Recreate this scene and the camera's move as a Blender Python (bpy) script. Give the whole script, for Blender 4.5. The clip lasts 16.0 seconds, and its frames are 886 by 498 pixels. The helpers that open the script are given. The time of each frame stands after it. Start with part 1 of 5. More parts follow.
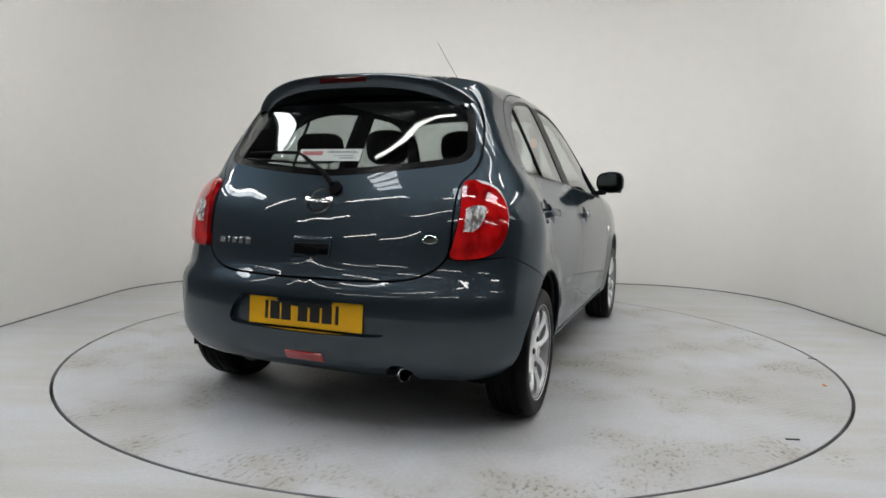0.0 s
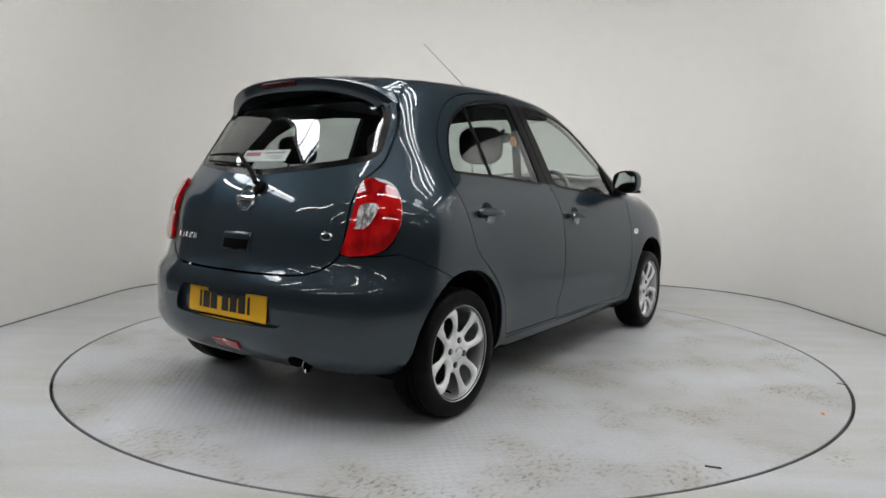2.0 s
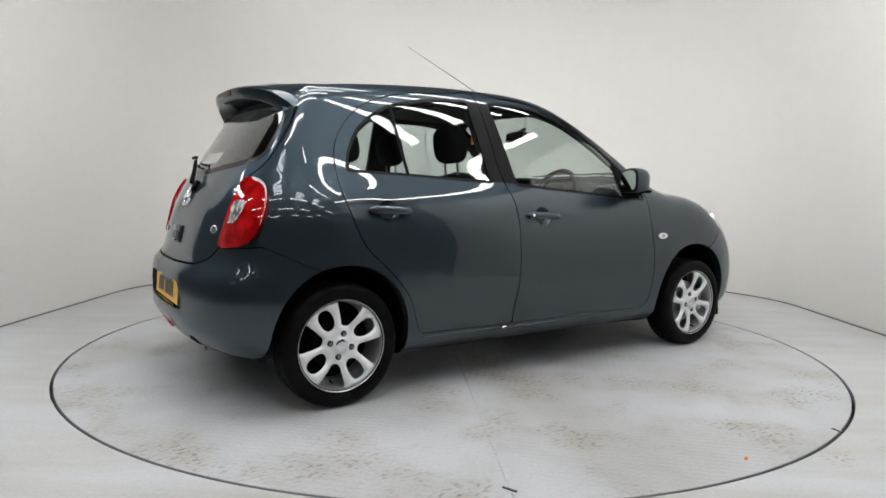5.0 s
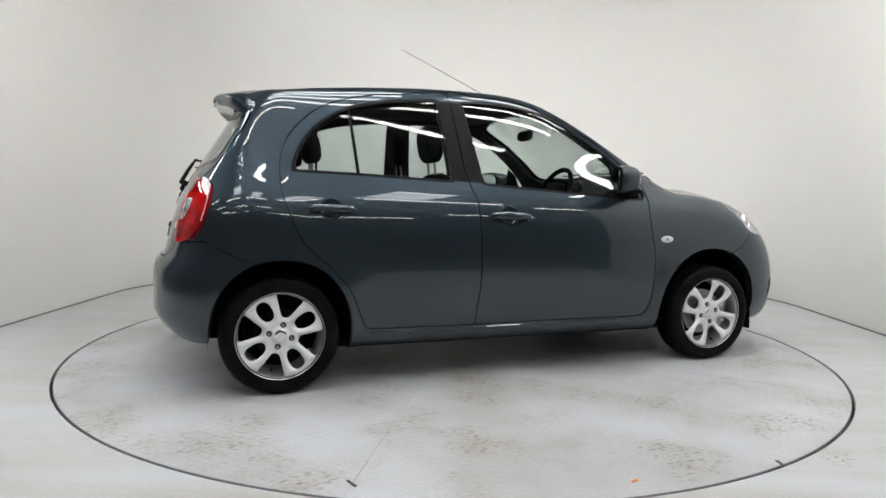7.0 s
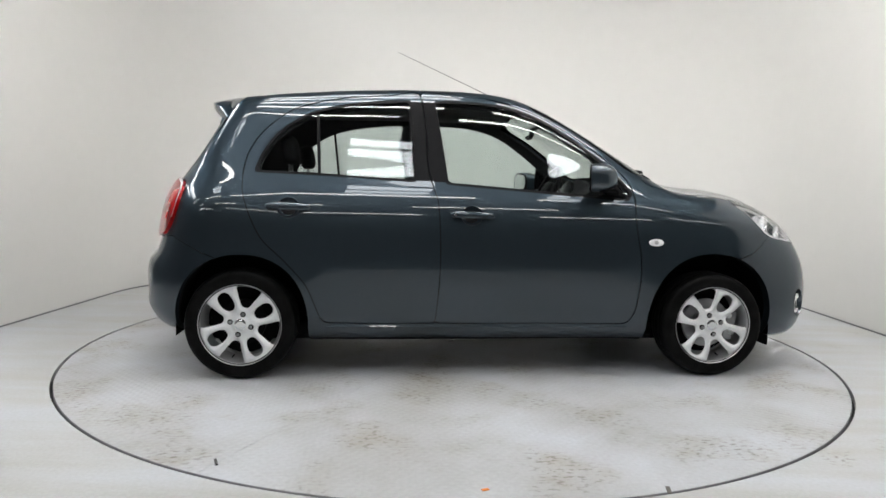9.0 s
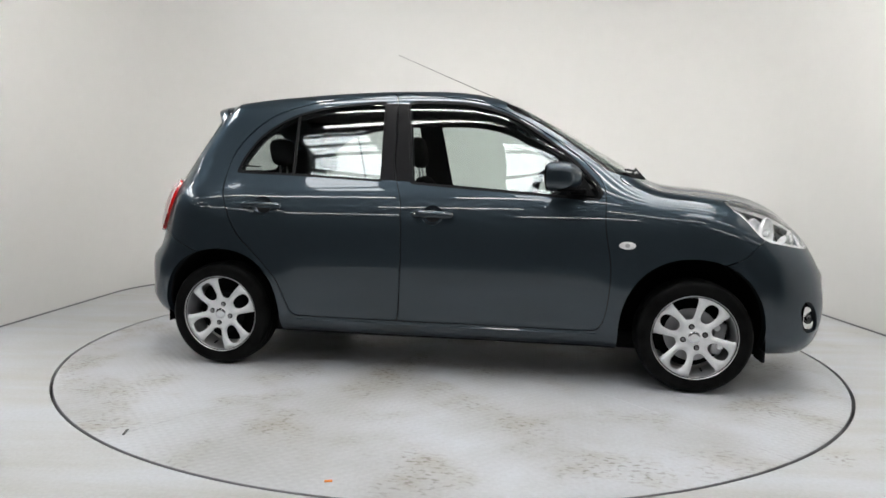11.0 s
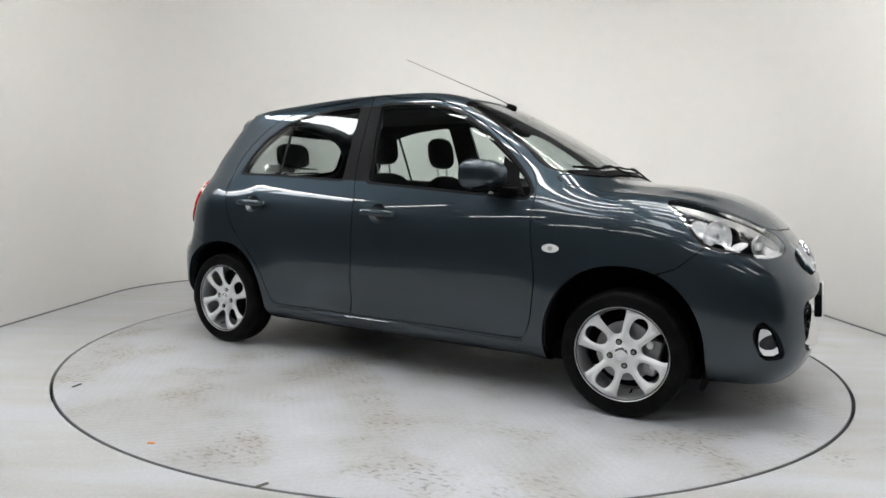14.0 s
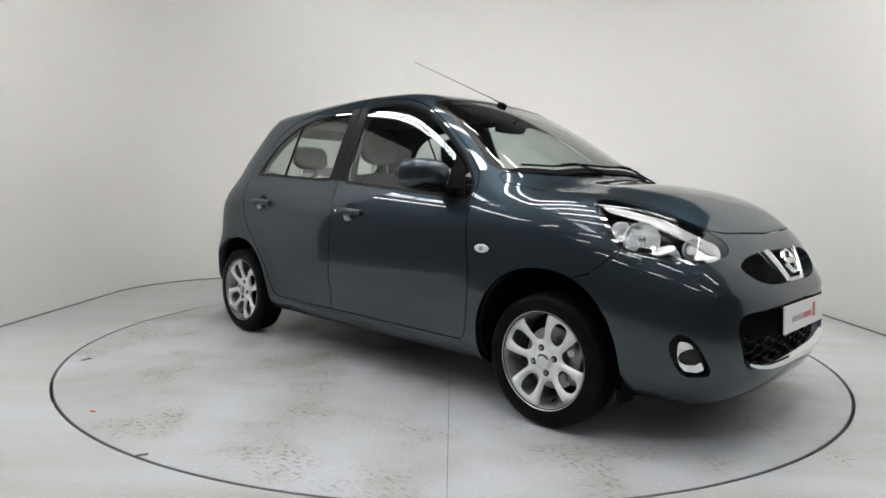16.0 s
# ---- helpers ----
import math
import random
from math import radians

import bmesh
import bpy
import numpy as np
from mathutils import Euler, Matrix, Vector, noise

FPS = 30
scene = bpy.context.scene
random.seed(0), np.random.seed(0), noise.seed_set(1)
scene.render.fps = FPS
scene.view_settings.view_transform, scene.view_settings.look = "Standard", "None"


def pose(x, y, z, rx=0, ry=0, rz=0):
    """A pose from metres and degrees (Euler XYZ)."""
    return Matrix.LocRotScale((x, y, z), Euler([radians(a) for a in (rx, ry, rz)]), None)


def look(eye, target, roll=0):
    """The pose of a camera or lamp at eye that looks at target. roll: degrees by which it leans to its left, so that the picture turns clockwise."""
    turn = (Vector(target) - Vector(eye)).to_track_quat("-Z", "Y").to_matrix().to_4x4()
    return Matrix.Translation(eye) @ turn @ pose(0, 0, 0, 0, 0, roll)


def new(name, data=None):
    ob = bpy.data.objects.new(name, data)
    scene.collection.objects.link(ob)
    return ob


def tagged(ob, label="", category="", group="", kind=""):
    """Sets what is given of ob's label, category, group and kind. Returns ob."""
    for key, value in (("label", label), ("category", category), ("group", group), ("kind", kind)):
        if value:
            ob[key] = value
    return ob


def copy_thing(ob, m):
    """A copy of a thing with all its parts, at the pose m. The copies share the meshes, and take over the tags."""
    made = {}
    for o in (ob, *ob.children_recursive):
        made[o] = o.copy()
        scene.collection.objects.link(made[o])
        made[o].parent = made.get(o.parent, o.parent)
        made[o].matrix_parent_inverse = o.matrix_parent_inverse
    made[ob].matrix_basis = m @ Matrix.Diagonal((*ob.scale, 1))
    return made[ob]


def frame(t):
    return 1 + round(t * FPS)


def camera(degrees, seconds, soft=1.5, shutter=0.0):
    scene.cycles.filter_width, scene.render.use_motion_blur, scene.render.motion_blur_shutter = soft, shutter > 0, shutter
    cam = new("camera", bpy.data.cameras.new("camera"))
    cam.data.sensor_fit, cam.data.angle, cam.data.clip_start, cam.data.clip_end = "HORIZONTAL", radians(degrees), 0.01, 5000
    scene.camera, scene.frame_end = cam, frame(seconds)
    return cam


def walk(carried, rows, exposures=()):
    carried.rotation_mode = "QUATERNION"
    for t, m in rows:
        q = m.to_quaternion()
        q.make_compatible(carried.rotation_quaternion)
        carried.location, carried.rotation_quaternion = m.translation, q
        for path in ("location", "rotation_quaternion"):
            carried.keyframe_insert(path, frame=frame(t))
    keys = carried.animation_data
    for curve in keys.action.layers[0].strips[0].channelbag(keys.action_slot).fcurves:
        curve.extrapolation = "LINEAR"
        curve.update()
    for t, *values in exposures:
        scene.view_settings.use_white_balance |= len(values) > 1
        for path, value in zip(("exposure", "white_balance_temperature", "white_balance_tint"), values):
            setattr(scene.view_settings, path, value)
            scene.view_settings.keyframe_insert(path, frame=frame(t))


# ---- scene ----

# ---- camera ----
cam = camera(68.65, 16.0, soft=1.6)
EYE = Vector((0.0, -4.115, 0.960))
YAW, PITCH = radians(0.793), radians(-5.112)
VIEW = Vector((-math.sin(YAW) * math.cos(PITCH), math.cos(YAW) * math.cos(PITCH), math.sin(PITCH)))
SHOT = look(EYE, EYE + VIEW, 1.088)
walk(cam, [(0.0, SHOT), (16.0, SHOT)], exposures=[(0.0, -0.22), (1.0, -0.28), (3.5, -0.19), (6.5, 0.02), (13.0, 0.03), (15.0, 0.01), (16.0, -0.08)])

# ---- turning of the table ----
TURN_START, TURN_SPEED = 69.43, 7.052      # degrees, degrees a second
CAR_AT = (0.086, -0.024)                   # the car's middle on the table


def heading(t):
    return TURN_START - TURN_SPEED * t


def table_pose(t):
    return pose(0, 0, 0, 0, 0, heading(t))


def car_pose(t):
    return table_pose(t) @ pose(CAR_AT[0], CAR_AT[1], 0)


# ---- world and lights ----
world = bpy.data.worlds.new("world")
scene.world = world
world.use_nodes = True
wn = world.node_tree
sky = wn.nodes.new("ShaderNodeTexSky")
sky.sky_type, sky.sun_disc = "NISHITA", False
sky.sun_elevation, sky.sun_rotation = radians(40), radians(120)
wn.links.new(sky.outputs["Color"], wn.nodes["Background"].inputs["Color"])
wn.nodes["Background"].inputs["Strength"].default_value = 0.10


# ---- materials ----
def principled(name, color, rough=0.5, metal=0.0, **extra):
    m = bpy.data.materials.new(name)
    m.use_nodes = True
    b = m.node_tree.nodes["Principled BSDF"]
    b.inputs["Base Color"].default_value = (*color, 1)
    b.inputs["Roughness"].default_value = rough
    b.inputs["Metallic"].default_value = metal
    for k, v in extra.items():
        b.inputs[k.replace("_", " ")].default_value = v
    return m


def glowing(name, color, strength):
    m = bpy.data.materials.new(name)
    m.use_nodes = True
    nt = m.node_tree
    nt.nodes.remove(nt.nodes["Principled BSDF"])
    e = nt.nodes.new("ShaderNodeEmission")
    e.inputs["Color"].default_value, e.inputs["Strength"].default_value = (*color, 1), strength
    nt.links.new(e.outputs[0], nt.nodes["Material Output"].inputs["Surface"])
    return m


def node(nt, kind, **inputs):
    n = nt.nodes.new(kind)
    for k, v in inputs.items():
        n.inputs[k.replace("_", " ")].default_value = v
    return n


def noise_mix(nt, dark, light, scale, detail=6, lo=0.35, hi=0.65, coords="Object", stretch=(1, 1, 1)):
    tc = nt.nodes.new("ShaderNodeTexCoord")
    mp = node(nt, "ShaderNodeMapping", Scale=stretch)
    nz = node(nt, "ShaderNodeTexNoise", Scale=scale, Detail=detail)
    rp = nt.nodes.new("ShaderNodeValToRGB")
    rp.color_ramp.elements[0].position, rp.color_ramp.elements[1].position = lo, hi
    rp.color_ramp.elements[0].color, rp.color_ramp.elements[1].color = (*dark, 1), (*light, 1)
    nt.links.new(tc.outputs[coords], mp.inputs["Vector"])
    nt.links.new(mp.outputs[0], nz.inputs["Vector"])
    nt.links.new(nz.outputs["Fac"], rp.inputs["Fac"])
    return rp.outputs["Color"], nz.outputs["Fac"]


def blend(nt, mode, a, b, fac=1.0):
    m = nt.nodes.new("ShaderNodeMix")
    m.data_type, m.blend_type = "RGBA", mode
    m.inputs["Factor"].default_value = fac
    nt.links.new(a, m.inputs["A"])
    nt.links.new(b, m.inputs["B"])
    return m.outputs["Result"]


def bumped(nt, b, height, strength, distance):
    bp = node(nt, "ShaderNodeBump", Strength=strength, Distance=distance)
    nt.links.new(height, bp.inputs["Height"])
    nt.links.new(bp.outputs[0], b.inputs["Normal"])


def wall_paint():
    m = principled("wall_paint", (0.74, 0.73, 0.70), 0.55)
    nt, b = m.node_tree, m.node_tree.nodes["Principled BSDF"]
    c1, f1 = noise_mix(nt, (0.618, 0.612, 0.595), (0.636, 0.630, 0.613), 0.35, 3)
    c2, f2 = noise_mix(nt, (0.985, 0.985, 0.985), (1, 1, 1), 9, 5)
    nt.links.new(blend(nt, "MULTIPLY", c1, c2), b.inputs["Base Color"])
    c3, f3 = noise_mix(nt, (0, 0, 0), (1, 1, 1), 160, 3)
    bumped(nt, b, f3, 0.08, 0.003)
    return m


def floor_paint(name, base, worn, streak, brush, scuff_lo, scuff_hi, tread):
    """Grey floor paint: broad wear, mop streaks, clusters of small brown scuffs, and for steel plate a raised tread."""
    m = principled(name, base, 0.38)
    nt, b = m.node_tree, m.node_tree.nodes["Principled BSDF"]
    c1, f1 = noise_mix(nt, worn, base, 1.3, 7, 0.36, 0.60)
    c2, f2 = noise_mix(nt, streak, (1, 1, 1), 2.2, 7, 0.36, 0.60, stretch=brush)
    c4, f4 = noise_mix(nt, (0.92, 0.92, 0.915), (1, 1, 1), 70, 5)
    # scuffs: fine specks that show only inside broad patches
    patch, fp = noise_mix(nt, (1, 1, 1), (0, 0, 0), 2.6, 4, scuff_lo, scuff_hi)
    speck, fs = noise_mix(nt, (1, 1, 1), (0, 0, 0), 34, 9, 0.36, 0.47, stretch=(1, 1.6, 1))
    halo, fh = noise_mix(nt, (1, 1, 1), (0, 0, 0), 7, 6, 0.40, 0.60)
    mask = blend(nt, "MULTIPLY", patch, speck)
    soft = blend(nt, "MULTIPLY", patch, halo)
    c = blend(nt, "MULTIPLY", blend(nt, "MULTIPLY", c1, c2), c4)
    for fac, tint in ((soft, (0.86, 0.80, 0.70, 1)), (mask, (0.34, 0.29, 0.23, 1))):
        mix = nt.nodes.new("ShaderNodeMix")
        mix.data_type, mix.blend_type = "RGBA", "MULTIPLY"
        mix.inputs["B"].default_value = tint
        half = node(nt, "ShaderNodeMath")
        half.operation = "MULTIPLY"
        half.inputs[1].default_value = 0.75
        nt.links.new(fac, half.inputs[0])
        nt.links.new(half.outputs[0], mix.inputs["Factor"])
        nt.links.new(c, mix.inputs["A"])
        c = mix.outputs["Result"]
    nt.links.new(c, b.inputs["Base Color"])
    rr = nt.nodes.new("ShaderNodeMapRange")
    rr.inputs["To Min"].default_value, rr.inputs["To Max"].default_value = 0.26, 0.58
    nt.links.new(f2, rr.inputs["Value"])
    nt.links.new(rr.outputs[0], b.inputs["Roughness"])
    if not tread:
        bumped(nt, b, f4, 0.12, 0.004)
        return m
    tc = nt.nodes.new("ShaderNodeTexCoord")
    waves = []
    for turn in (0.785, -0.785):
        mp = node(nt, "ShaderNodeMapping", Rotation=(0, 0, turn))
        wv = node(nt, "ShaderNodeTexWave", Scale=9.0)
        nt.links.new(tc.outputs["Object"], mp.inputs["Vector"])
        nt.links.new(mp.outputs[0], wv.inputs["Vector"])
        waves.append(wv.outputs["Color"])
    plate = blend(nt, "MULTIPLY", waves[0], waves[1])
    both_h = blend(nt, "ADD", plate, c4, 0.6)
    bumped(nt, b, both_h, 0.40, 0.0025)
    return m


# dark colour for the added outer floor
def dark_hall_floor():
    m = principled("dark_hall_floor", (0.09, 0.09, 0.088), 0.6)
    nt, b = m.node_tree, m.node_tree.nodes["Principled BSDF"]
    c, f = noise_mix(nt, (0.07, 0.069, 0.066), (0.11, 0.11, 0.108), 2.0, 8)
    nt.links.new(c, b.inputs["Base Color"])
    bumped(nt, b, f, 0.15, 0.004)
    return m


def car_paint():
    m = principled("slate_metallic_paint", (0.038, 0.052, 0.064), 0.37, 0.85, Coat_Weight=1.0, Coat_Roughness=0.012, Coat_IOR=1.50, Specular_IOR_Level=0.05, Specular_Tint=(0.35, 0.42, 0.48, 1))
    nt, b = m.node_tree, m.node_tree.nodes["Principled BSDF"]
    c, f = noise_mix(nt, (0.029, 0.041, 0.052), (0.046, 0.063, 0.077), 900, 2)
    nt.links.new(c, b.inputs["Base Color"])
    return m


def tyre_rubber():
    m = principled("tyre_rubber", (0.005, 0.005, 0.0055), 0.42, Specular_IOR_Level=0.06)
    nt, b = m.node_tree, m.node_tree.nodes["Principled BSDF"]
    c, f = noise_mix(nt, (0.003, 0.003, 0.003), (0.007, 0.007, 0.007), 14, 6)
    nt.links.new(c, b.inputs["Base Color"])
    bumped(nt, b, f, 0.2, 0.002)
    return m


def ribbed_lens():
    """Silvered lens with fine upright ribs."""
    m = principled("ribbed_lens", (0.72, 0.72, 0.73), 0.22, 0.15, Coat_Weight=1.0)
    nt, b = m.node_tree, m.node_tree.nodes["Principled BSDF"]
    c, f = noise_mix(nt, (0.16, 0.15, 0.15), (0.80, 0.80, 0.80), 60, 3, 0.40, 0.60, stretch=(1, 1, 0.5))
    nt.links.new(c, b.inputs["Base Color"])
    bumped(nt, b, f, 0.6, 0.006)
    return m


def red_lamp():
    m = principled("red_lens", (0.42, 0.004, 0.005), 0.06, 0.0, Coat_Weight=1.0, Coat_Roughness=0.02)
    nt, b = m.node_tree, m.node_tree.nodes["Principled BSDF"]
    c, f = noise_mix(nt, (0.26, 0.002, 0.003), (0.58, 0.007, 0.008), 16, 2, 0.38, 0.62, stretch=(1, 1, 0.6))
    nt.links.new(c, b.inputs["Base Color"])
    return m


MAT = dict(
    wall=wall_paint(),
    floor=floor_paint("grey_floor_paint", (0.475, 0.495, 0.525), (0.44, 0.452, 0.46), (0.86, 0.83, 0.77), (0.35, 2.6, 1), 0.30, 0.36, False),
    table=floor_paint("grey_table_paint", (0.485, 0.505, 0.54), (0.39, 0.395, 0.40), (0.86, 0.85, 0.82), (1, 1, 1), 0.34, 0.50, True),
    concrete=dark_hall_floor(),
    hall=principled("hall_wall", (0.13, 0.13, 0.135), 0.8),
    roof_sheet=principled("roof_sheet", (0.06, 0.06, 0.062), 0.8),
    steel=principled("painted_steel", (0.16, 0.16, 0.17), 0.5),
    tube=glowing("tube_light", (1.0, 0.98, 0.95), 25.0),
    pit=principled("pit_black", (0.01, 0.01, 0.01), 0.9),
    paint=car_paint(),
    black=principled("black_plastic", (0.004, 0.004, 0.0045), 0.7, Specular_IOR_Level=0.06),
    gloss_black=principled("gloss_black", (0.003, 0.003, 0.0035), 0.22, Specular_IOR_Level=0.14),
    satin_black=principled("satin_black_film", (0.008, 0.008, 0.009), 0.36, Specular_IOR_Level=0.07),
    rubber=tyre_rubber(),
    lining=principled("cabin_lining", (0.016, 0.016, 0.018), 0.85, Specular_IOR_Level=0.2),
    headliner=principled("headliner", (0.09, 0.09, 0.088), 0.9),
    fabric=principled("seat_fabric", (0.010, 0.010, 0.011), 0.95, Specular_IOR_Level=0.15),
    glass=principled("window_glass", (0.80, 0.86, 0.84), 0.0, 0.0, Transmission_Weight=1.0, IOR=1.45),
    rear_glass=principled("tinted_glass", (0.62, 0.66, 0.65), 0.0, 0.0, Transmission_Weight=1.0, IOR=1.45),
    clear=principled("clear_lens", (0.95, 0.96, 0.97), 0.02, 0.0, Transmission_Weight=1.0, IOR=1.25),
    red_lens=red_lamp(),
    red_glow=principled("red_reflector", (0.50, 0.01, 0.01), 0.25, 0.1),
    chrome=principled("chrome", (0.82, 0.83, 0.84), 0.07, 1.0),
    silver=principled("silver_alloy", (0.78, 0.79, 0.80), 0.33, 0.25),
    # the rim's silver again, darkened for the shade behind the spokes
    shaded_silver=principled("rim_barrel", (0.48, 0.48, 0.49), 0.35, 0.6),
    brake=principled("brake_steel", (0.33, 0.33, 0.34), 0.35, 1.0),
    yellow=principled("yellow_plate", (0.78, 0.42, 0.006), 0.35),
    white=principled("white_plate", (0.75, 0.75, 0.75), 0.3),
    amber=principled("amber_bulb", (0.7, 0.28, 0.05), 0.2),
    print_grey=principled("grey_print", (0.36, 0.36, 0.37), 0.5),
    print_red=principled("red_print", (0.50, 0.16, 0.17), 0.5),
    bowl=principled("mirror_bowl", (0.92, 0.93, 0.94), 0.18, 0.65),
    ribbed=ribbed_lens(),
    dial=principled("mirror_glass", (0.8, 0.82, 0.83), 0.01, 1.0),
    dark_red=principled("dark_red_lens", (0.05, 0.004, 0.005), 0.15),
    red_lens2=principled("red_fog_lens", (0.42, 0.015, 0.015), 0.2, 0.0, Coat_Weight=1.0),
    lens_white=principled("milky_lens", (0.75, 0.75, 0.76), 0.12),
    ink=principled("black_ink", (0.012, 0.012, 0.012), 0.4),
    scuff=principled("rubber_scuff", (0.10, 0.09, 0.08), 0.7),
    orange=principled("orange_scrap", (0.75, 0.22, 0.03), 0.6),
)


# ---- mesh kit ----
def mesh_object(name, verts, faces, material, parent=None, label="", smooth_faces=False):
    me = bpy.data.meshes.new(name)
    me.from_pydata([tuple(map(float, v)) for v in verts], [], [tuple(map(int, f)) for f in faces])
    me.materials.append(material)
    if smooth_faces:
        me.polygons.foreach_set("use_smooth", [True] * len(me.polygons))
    ob = new(name, me)
    ob.parent = parent
    if label:
        ob["label"] = label
    return ob


def part(name, bm, material, parent=None, label="", smooth_faces=False):
    me = bpy.data.meshes.new(name)
    bmesh.ops.recalc_face_normals(bm, faces=bm.faces)
    bm.to_mesh(me)
    bm.free()
    me.materials.append(material)
    if smooth_faces:
        me.polygons.foreach_set("use_smooth", [True] * len(me.polygons))
        me.set_sharp_from_angle(angle=radians(38))
    ob = new(name, me)
    ob.parent = parent
    if label:
        ob["label"] = label
    return ob


def box(bm, size, m, bevel=0.0, segments=2):
    r = bmesh.ops.create_cube(bm, size=1.0, matrix=m @ Matrix.Diagonal((*size, 1)))
    if bevel:
        edges = list({e for v in r["verts"] for e in v.link_edges})
        bmesh.ops.bevel(bm, geom=edges, offset=bevel, segments=segments, affect="EDGES", profile=0.5)
    return bm


def lathe(bm, profile, m, n=48, closed=False):
    """A ring turned about the local y axis from (radius, y) pairs."""
    rings = []
    for k in range(n):
        a = 2 * math.pi * k / n
        rings.append([bm.verts.new(m @ Vector((r * math.cos(a), y, r * math.sin(a)))) for r, y in profile])
    for k in range(n):
        a, b = rings[k], rings[(k + 1) % n]
        for i in range(len(profile) if closed else len(profile) - 1):
            j = (i + 1) % len(profile)
            bm.faces.new((a[i], a[j], b[j], b[i]))
    return bm


def tube(bm, points, radius, n=8, taper=1.0):
    pts = [Vector(p) for p in points]
    rings = []
    for i, p in enumerate(pts):
        d = (pts[min(i + 1, len(pts) - 1)] - pts[max(i - 1, 0)]).normalized()
        s = d.cross(Vector((0.3, 0.9, 0.31))).normalized()
        u = d.cross(s)
        r = radius * (1 + (taper - 1) * i / (len(pts) - 1))
        rings.append([bm.verts.new(p + (s * math.cos(2 * math.pi * k / n) + u * math.sin(2 * math.pi * k / n)) * r) for k in range(n)])
    for a, b in zip(rings, rings[1:]):
        for k in range(n):
            bm.faces.new((a[k], a[(k + 1) % n], b[(k + 1) % n], b[k]))
    bm.faces.new(rings[0][::-1])
    bm.faces.new(rings[-1])
    return bm


# ---- the studio ----
WALL_X, WALL_BACK, CORNER, WALL_TOP = 3.03, 2.80, 1.25, 3.05
WALL_END_LEFT, WALL_END_RIGHT = -0.1, -2.2
WALL_SHIFT = 0.035
TABLE_R = 2.204


def wall_line(off):
    """The plan of the curved studio wall, off metres outside its inner face."""
    def half(end):
        pts = [(-WALL_X - off, end + (WALL_BACK - CORNER - end) * k / 6) for k in range(6)]
        for k in range(25):
            a = math.pi - math.pi / 2 * k / 24
            pts.append((-WALL_X + CORNER + (CORNER + off) * math.cos(a), WALL_BACK - CORNER + (CORNER + off) * math.sin(a)))
        return pts
    pts = half(WALL_END_LEFT)
    right = [(-x, y) for x, y in reversed(half(WALL_END_RIGHT))]
    return [(x + WALL_SHIFT, y) for x, y in pts + right]


def build_studio():
    inner, outer = wall_line(0.0), wall_line(0.12)
    n = len(inner)
    verts = [(x, y, z) for line in (inner, outer) for z in (0, WALL_TOP) for x, y in line]
    faces = []
    for i in range(n - 1):
        faces += [(i, i + 1, n + i + 1, n + i), (2 * n + i + 1, 2 * n + i, 3 * n + i, 3 * n + i + 1), (n + i, n + i + 1, 3 * n + i + 1, 3 * n + i)]
    faces += [(0, n, 3 * n, 2 * n), (n - 1, 3 * n - 1, 4 * n - 1, 2 * n - 1)]
    w = mesh_object("wall_curved", verts, faces, MAT["wall"], smooth_faces=False)
    w.data.polygons.foreach_set("use_smooth", [i % 3 == 0 for i in range(len(faces))])
    tagged(w, "off-white painted curved studio backdrop wall", "wall", kind="structure")
    # thin dark strip where wall meets floor
    strip = wall_line(-0.006)
    verts = [(x, y, z) for line in (strip, inner) for z in (0.0, 0.011) for x, y in line]
    faces = []
    for i in range(n - 1):
        faces += [(i, i + 1, n + i + 1, n + i), (n + i, n + i + 1, 3 * n + i + 1, 3 * n + i)]
    s = mesh_object("baseboard", verts, faces, MAT["steel"])
    tagged(s, "thin dark grey strip along the wall foot", "baseboard", kind="structure")
    # floor with a round hole for the table
    rings, seg = [TABLE_R + 0.007, 2.5, 2.9, 3.6, 4.6], 144
    verts = [(r * math.cos(2 * math.pi * k / seg), r * math.sin(2 * math.pi * k / seg), 0) for r in rings for k in range(seg)]
    verts += [(rings[0] * math.cos(2 * math.pi * k / seg), rings[0] * math.sin(2 * math.pi * k / seg), -0.12) for k in range(seg)]
    faces = [(j * seg + k, (j + 1) * seg + k, (j + 1) * seg + (k + 1) % seg, j * seg + (k + 1) % seg) for j in range(len(rings) - 1) for k in range(seg)]
    last = len(rings) * seg
    faces += [(last + k, k, (k + 1) % seg, last + (k + 1) % seg) for k in range(seg)]
    f = mesh_object("floor", verts, faces, MAT["floor"])
    tagged(f, "pale grey painted concrete floor with faint yellowish wipe marks", "floor", kind="structure")
    # dark outer floor, added out of view to darken what the car reflects
    seg = 96
    verts = [(r * math.cos(2 * math.pi * k / seg), r * math.sin(2 * math.pi * k / seg), z) for r, z in ((4.55, -0.002), (8.0, -0.002), (16.0, -0.002), (16.0, -0.15)) for k in range(seg)]
    faces = [(j * seg + k, (j + 1) * seg + k, (j + 1) * seg + (k + 1) % seg, j * seg + (k + 1) % seg) for j in range(3) for k in range(seg)]
    tagged(mesh_object("floor_hall", verts, faces, MAT["concrete"]), "dark unseen hall floor, added to keep the car's reflections dark", "floor", kind="structure")
    bm = bmesh.new()
    bmesh.ops.create_circle(bm, cap_ends=True, segments=96, radius=TABLE_R + 0.02, matrix=pose(0, 0, -0.119))
    tagged(part("table_pit", bm, MAT["pit"]), "black pit under the turntable", "pit", kind="structure")


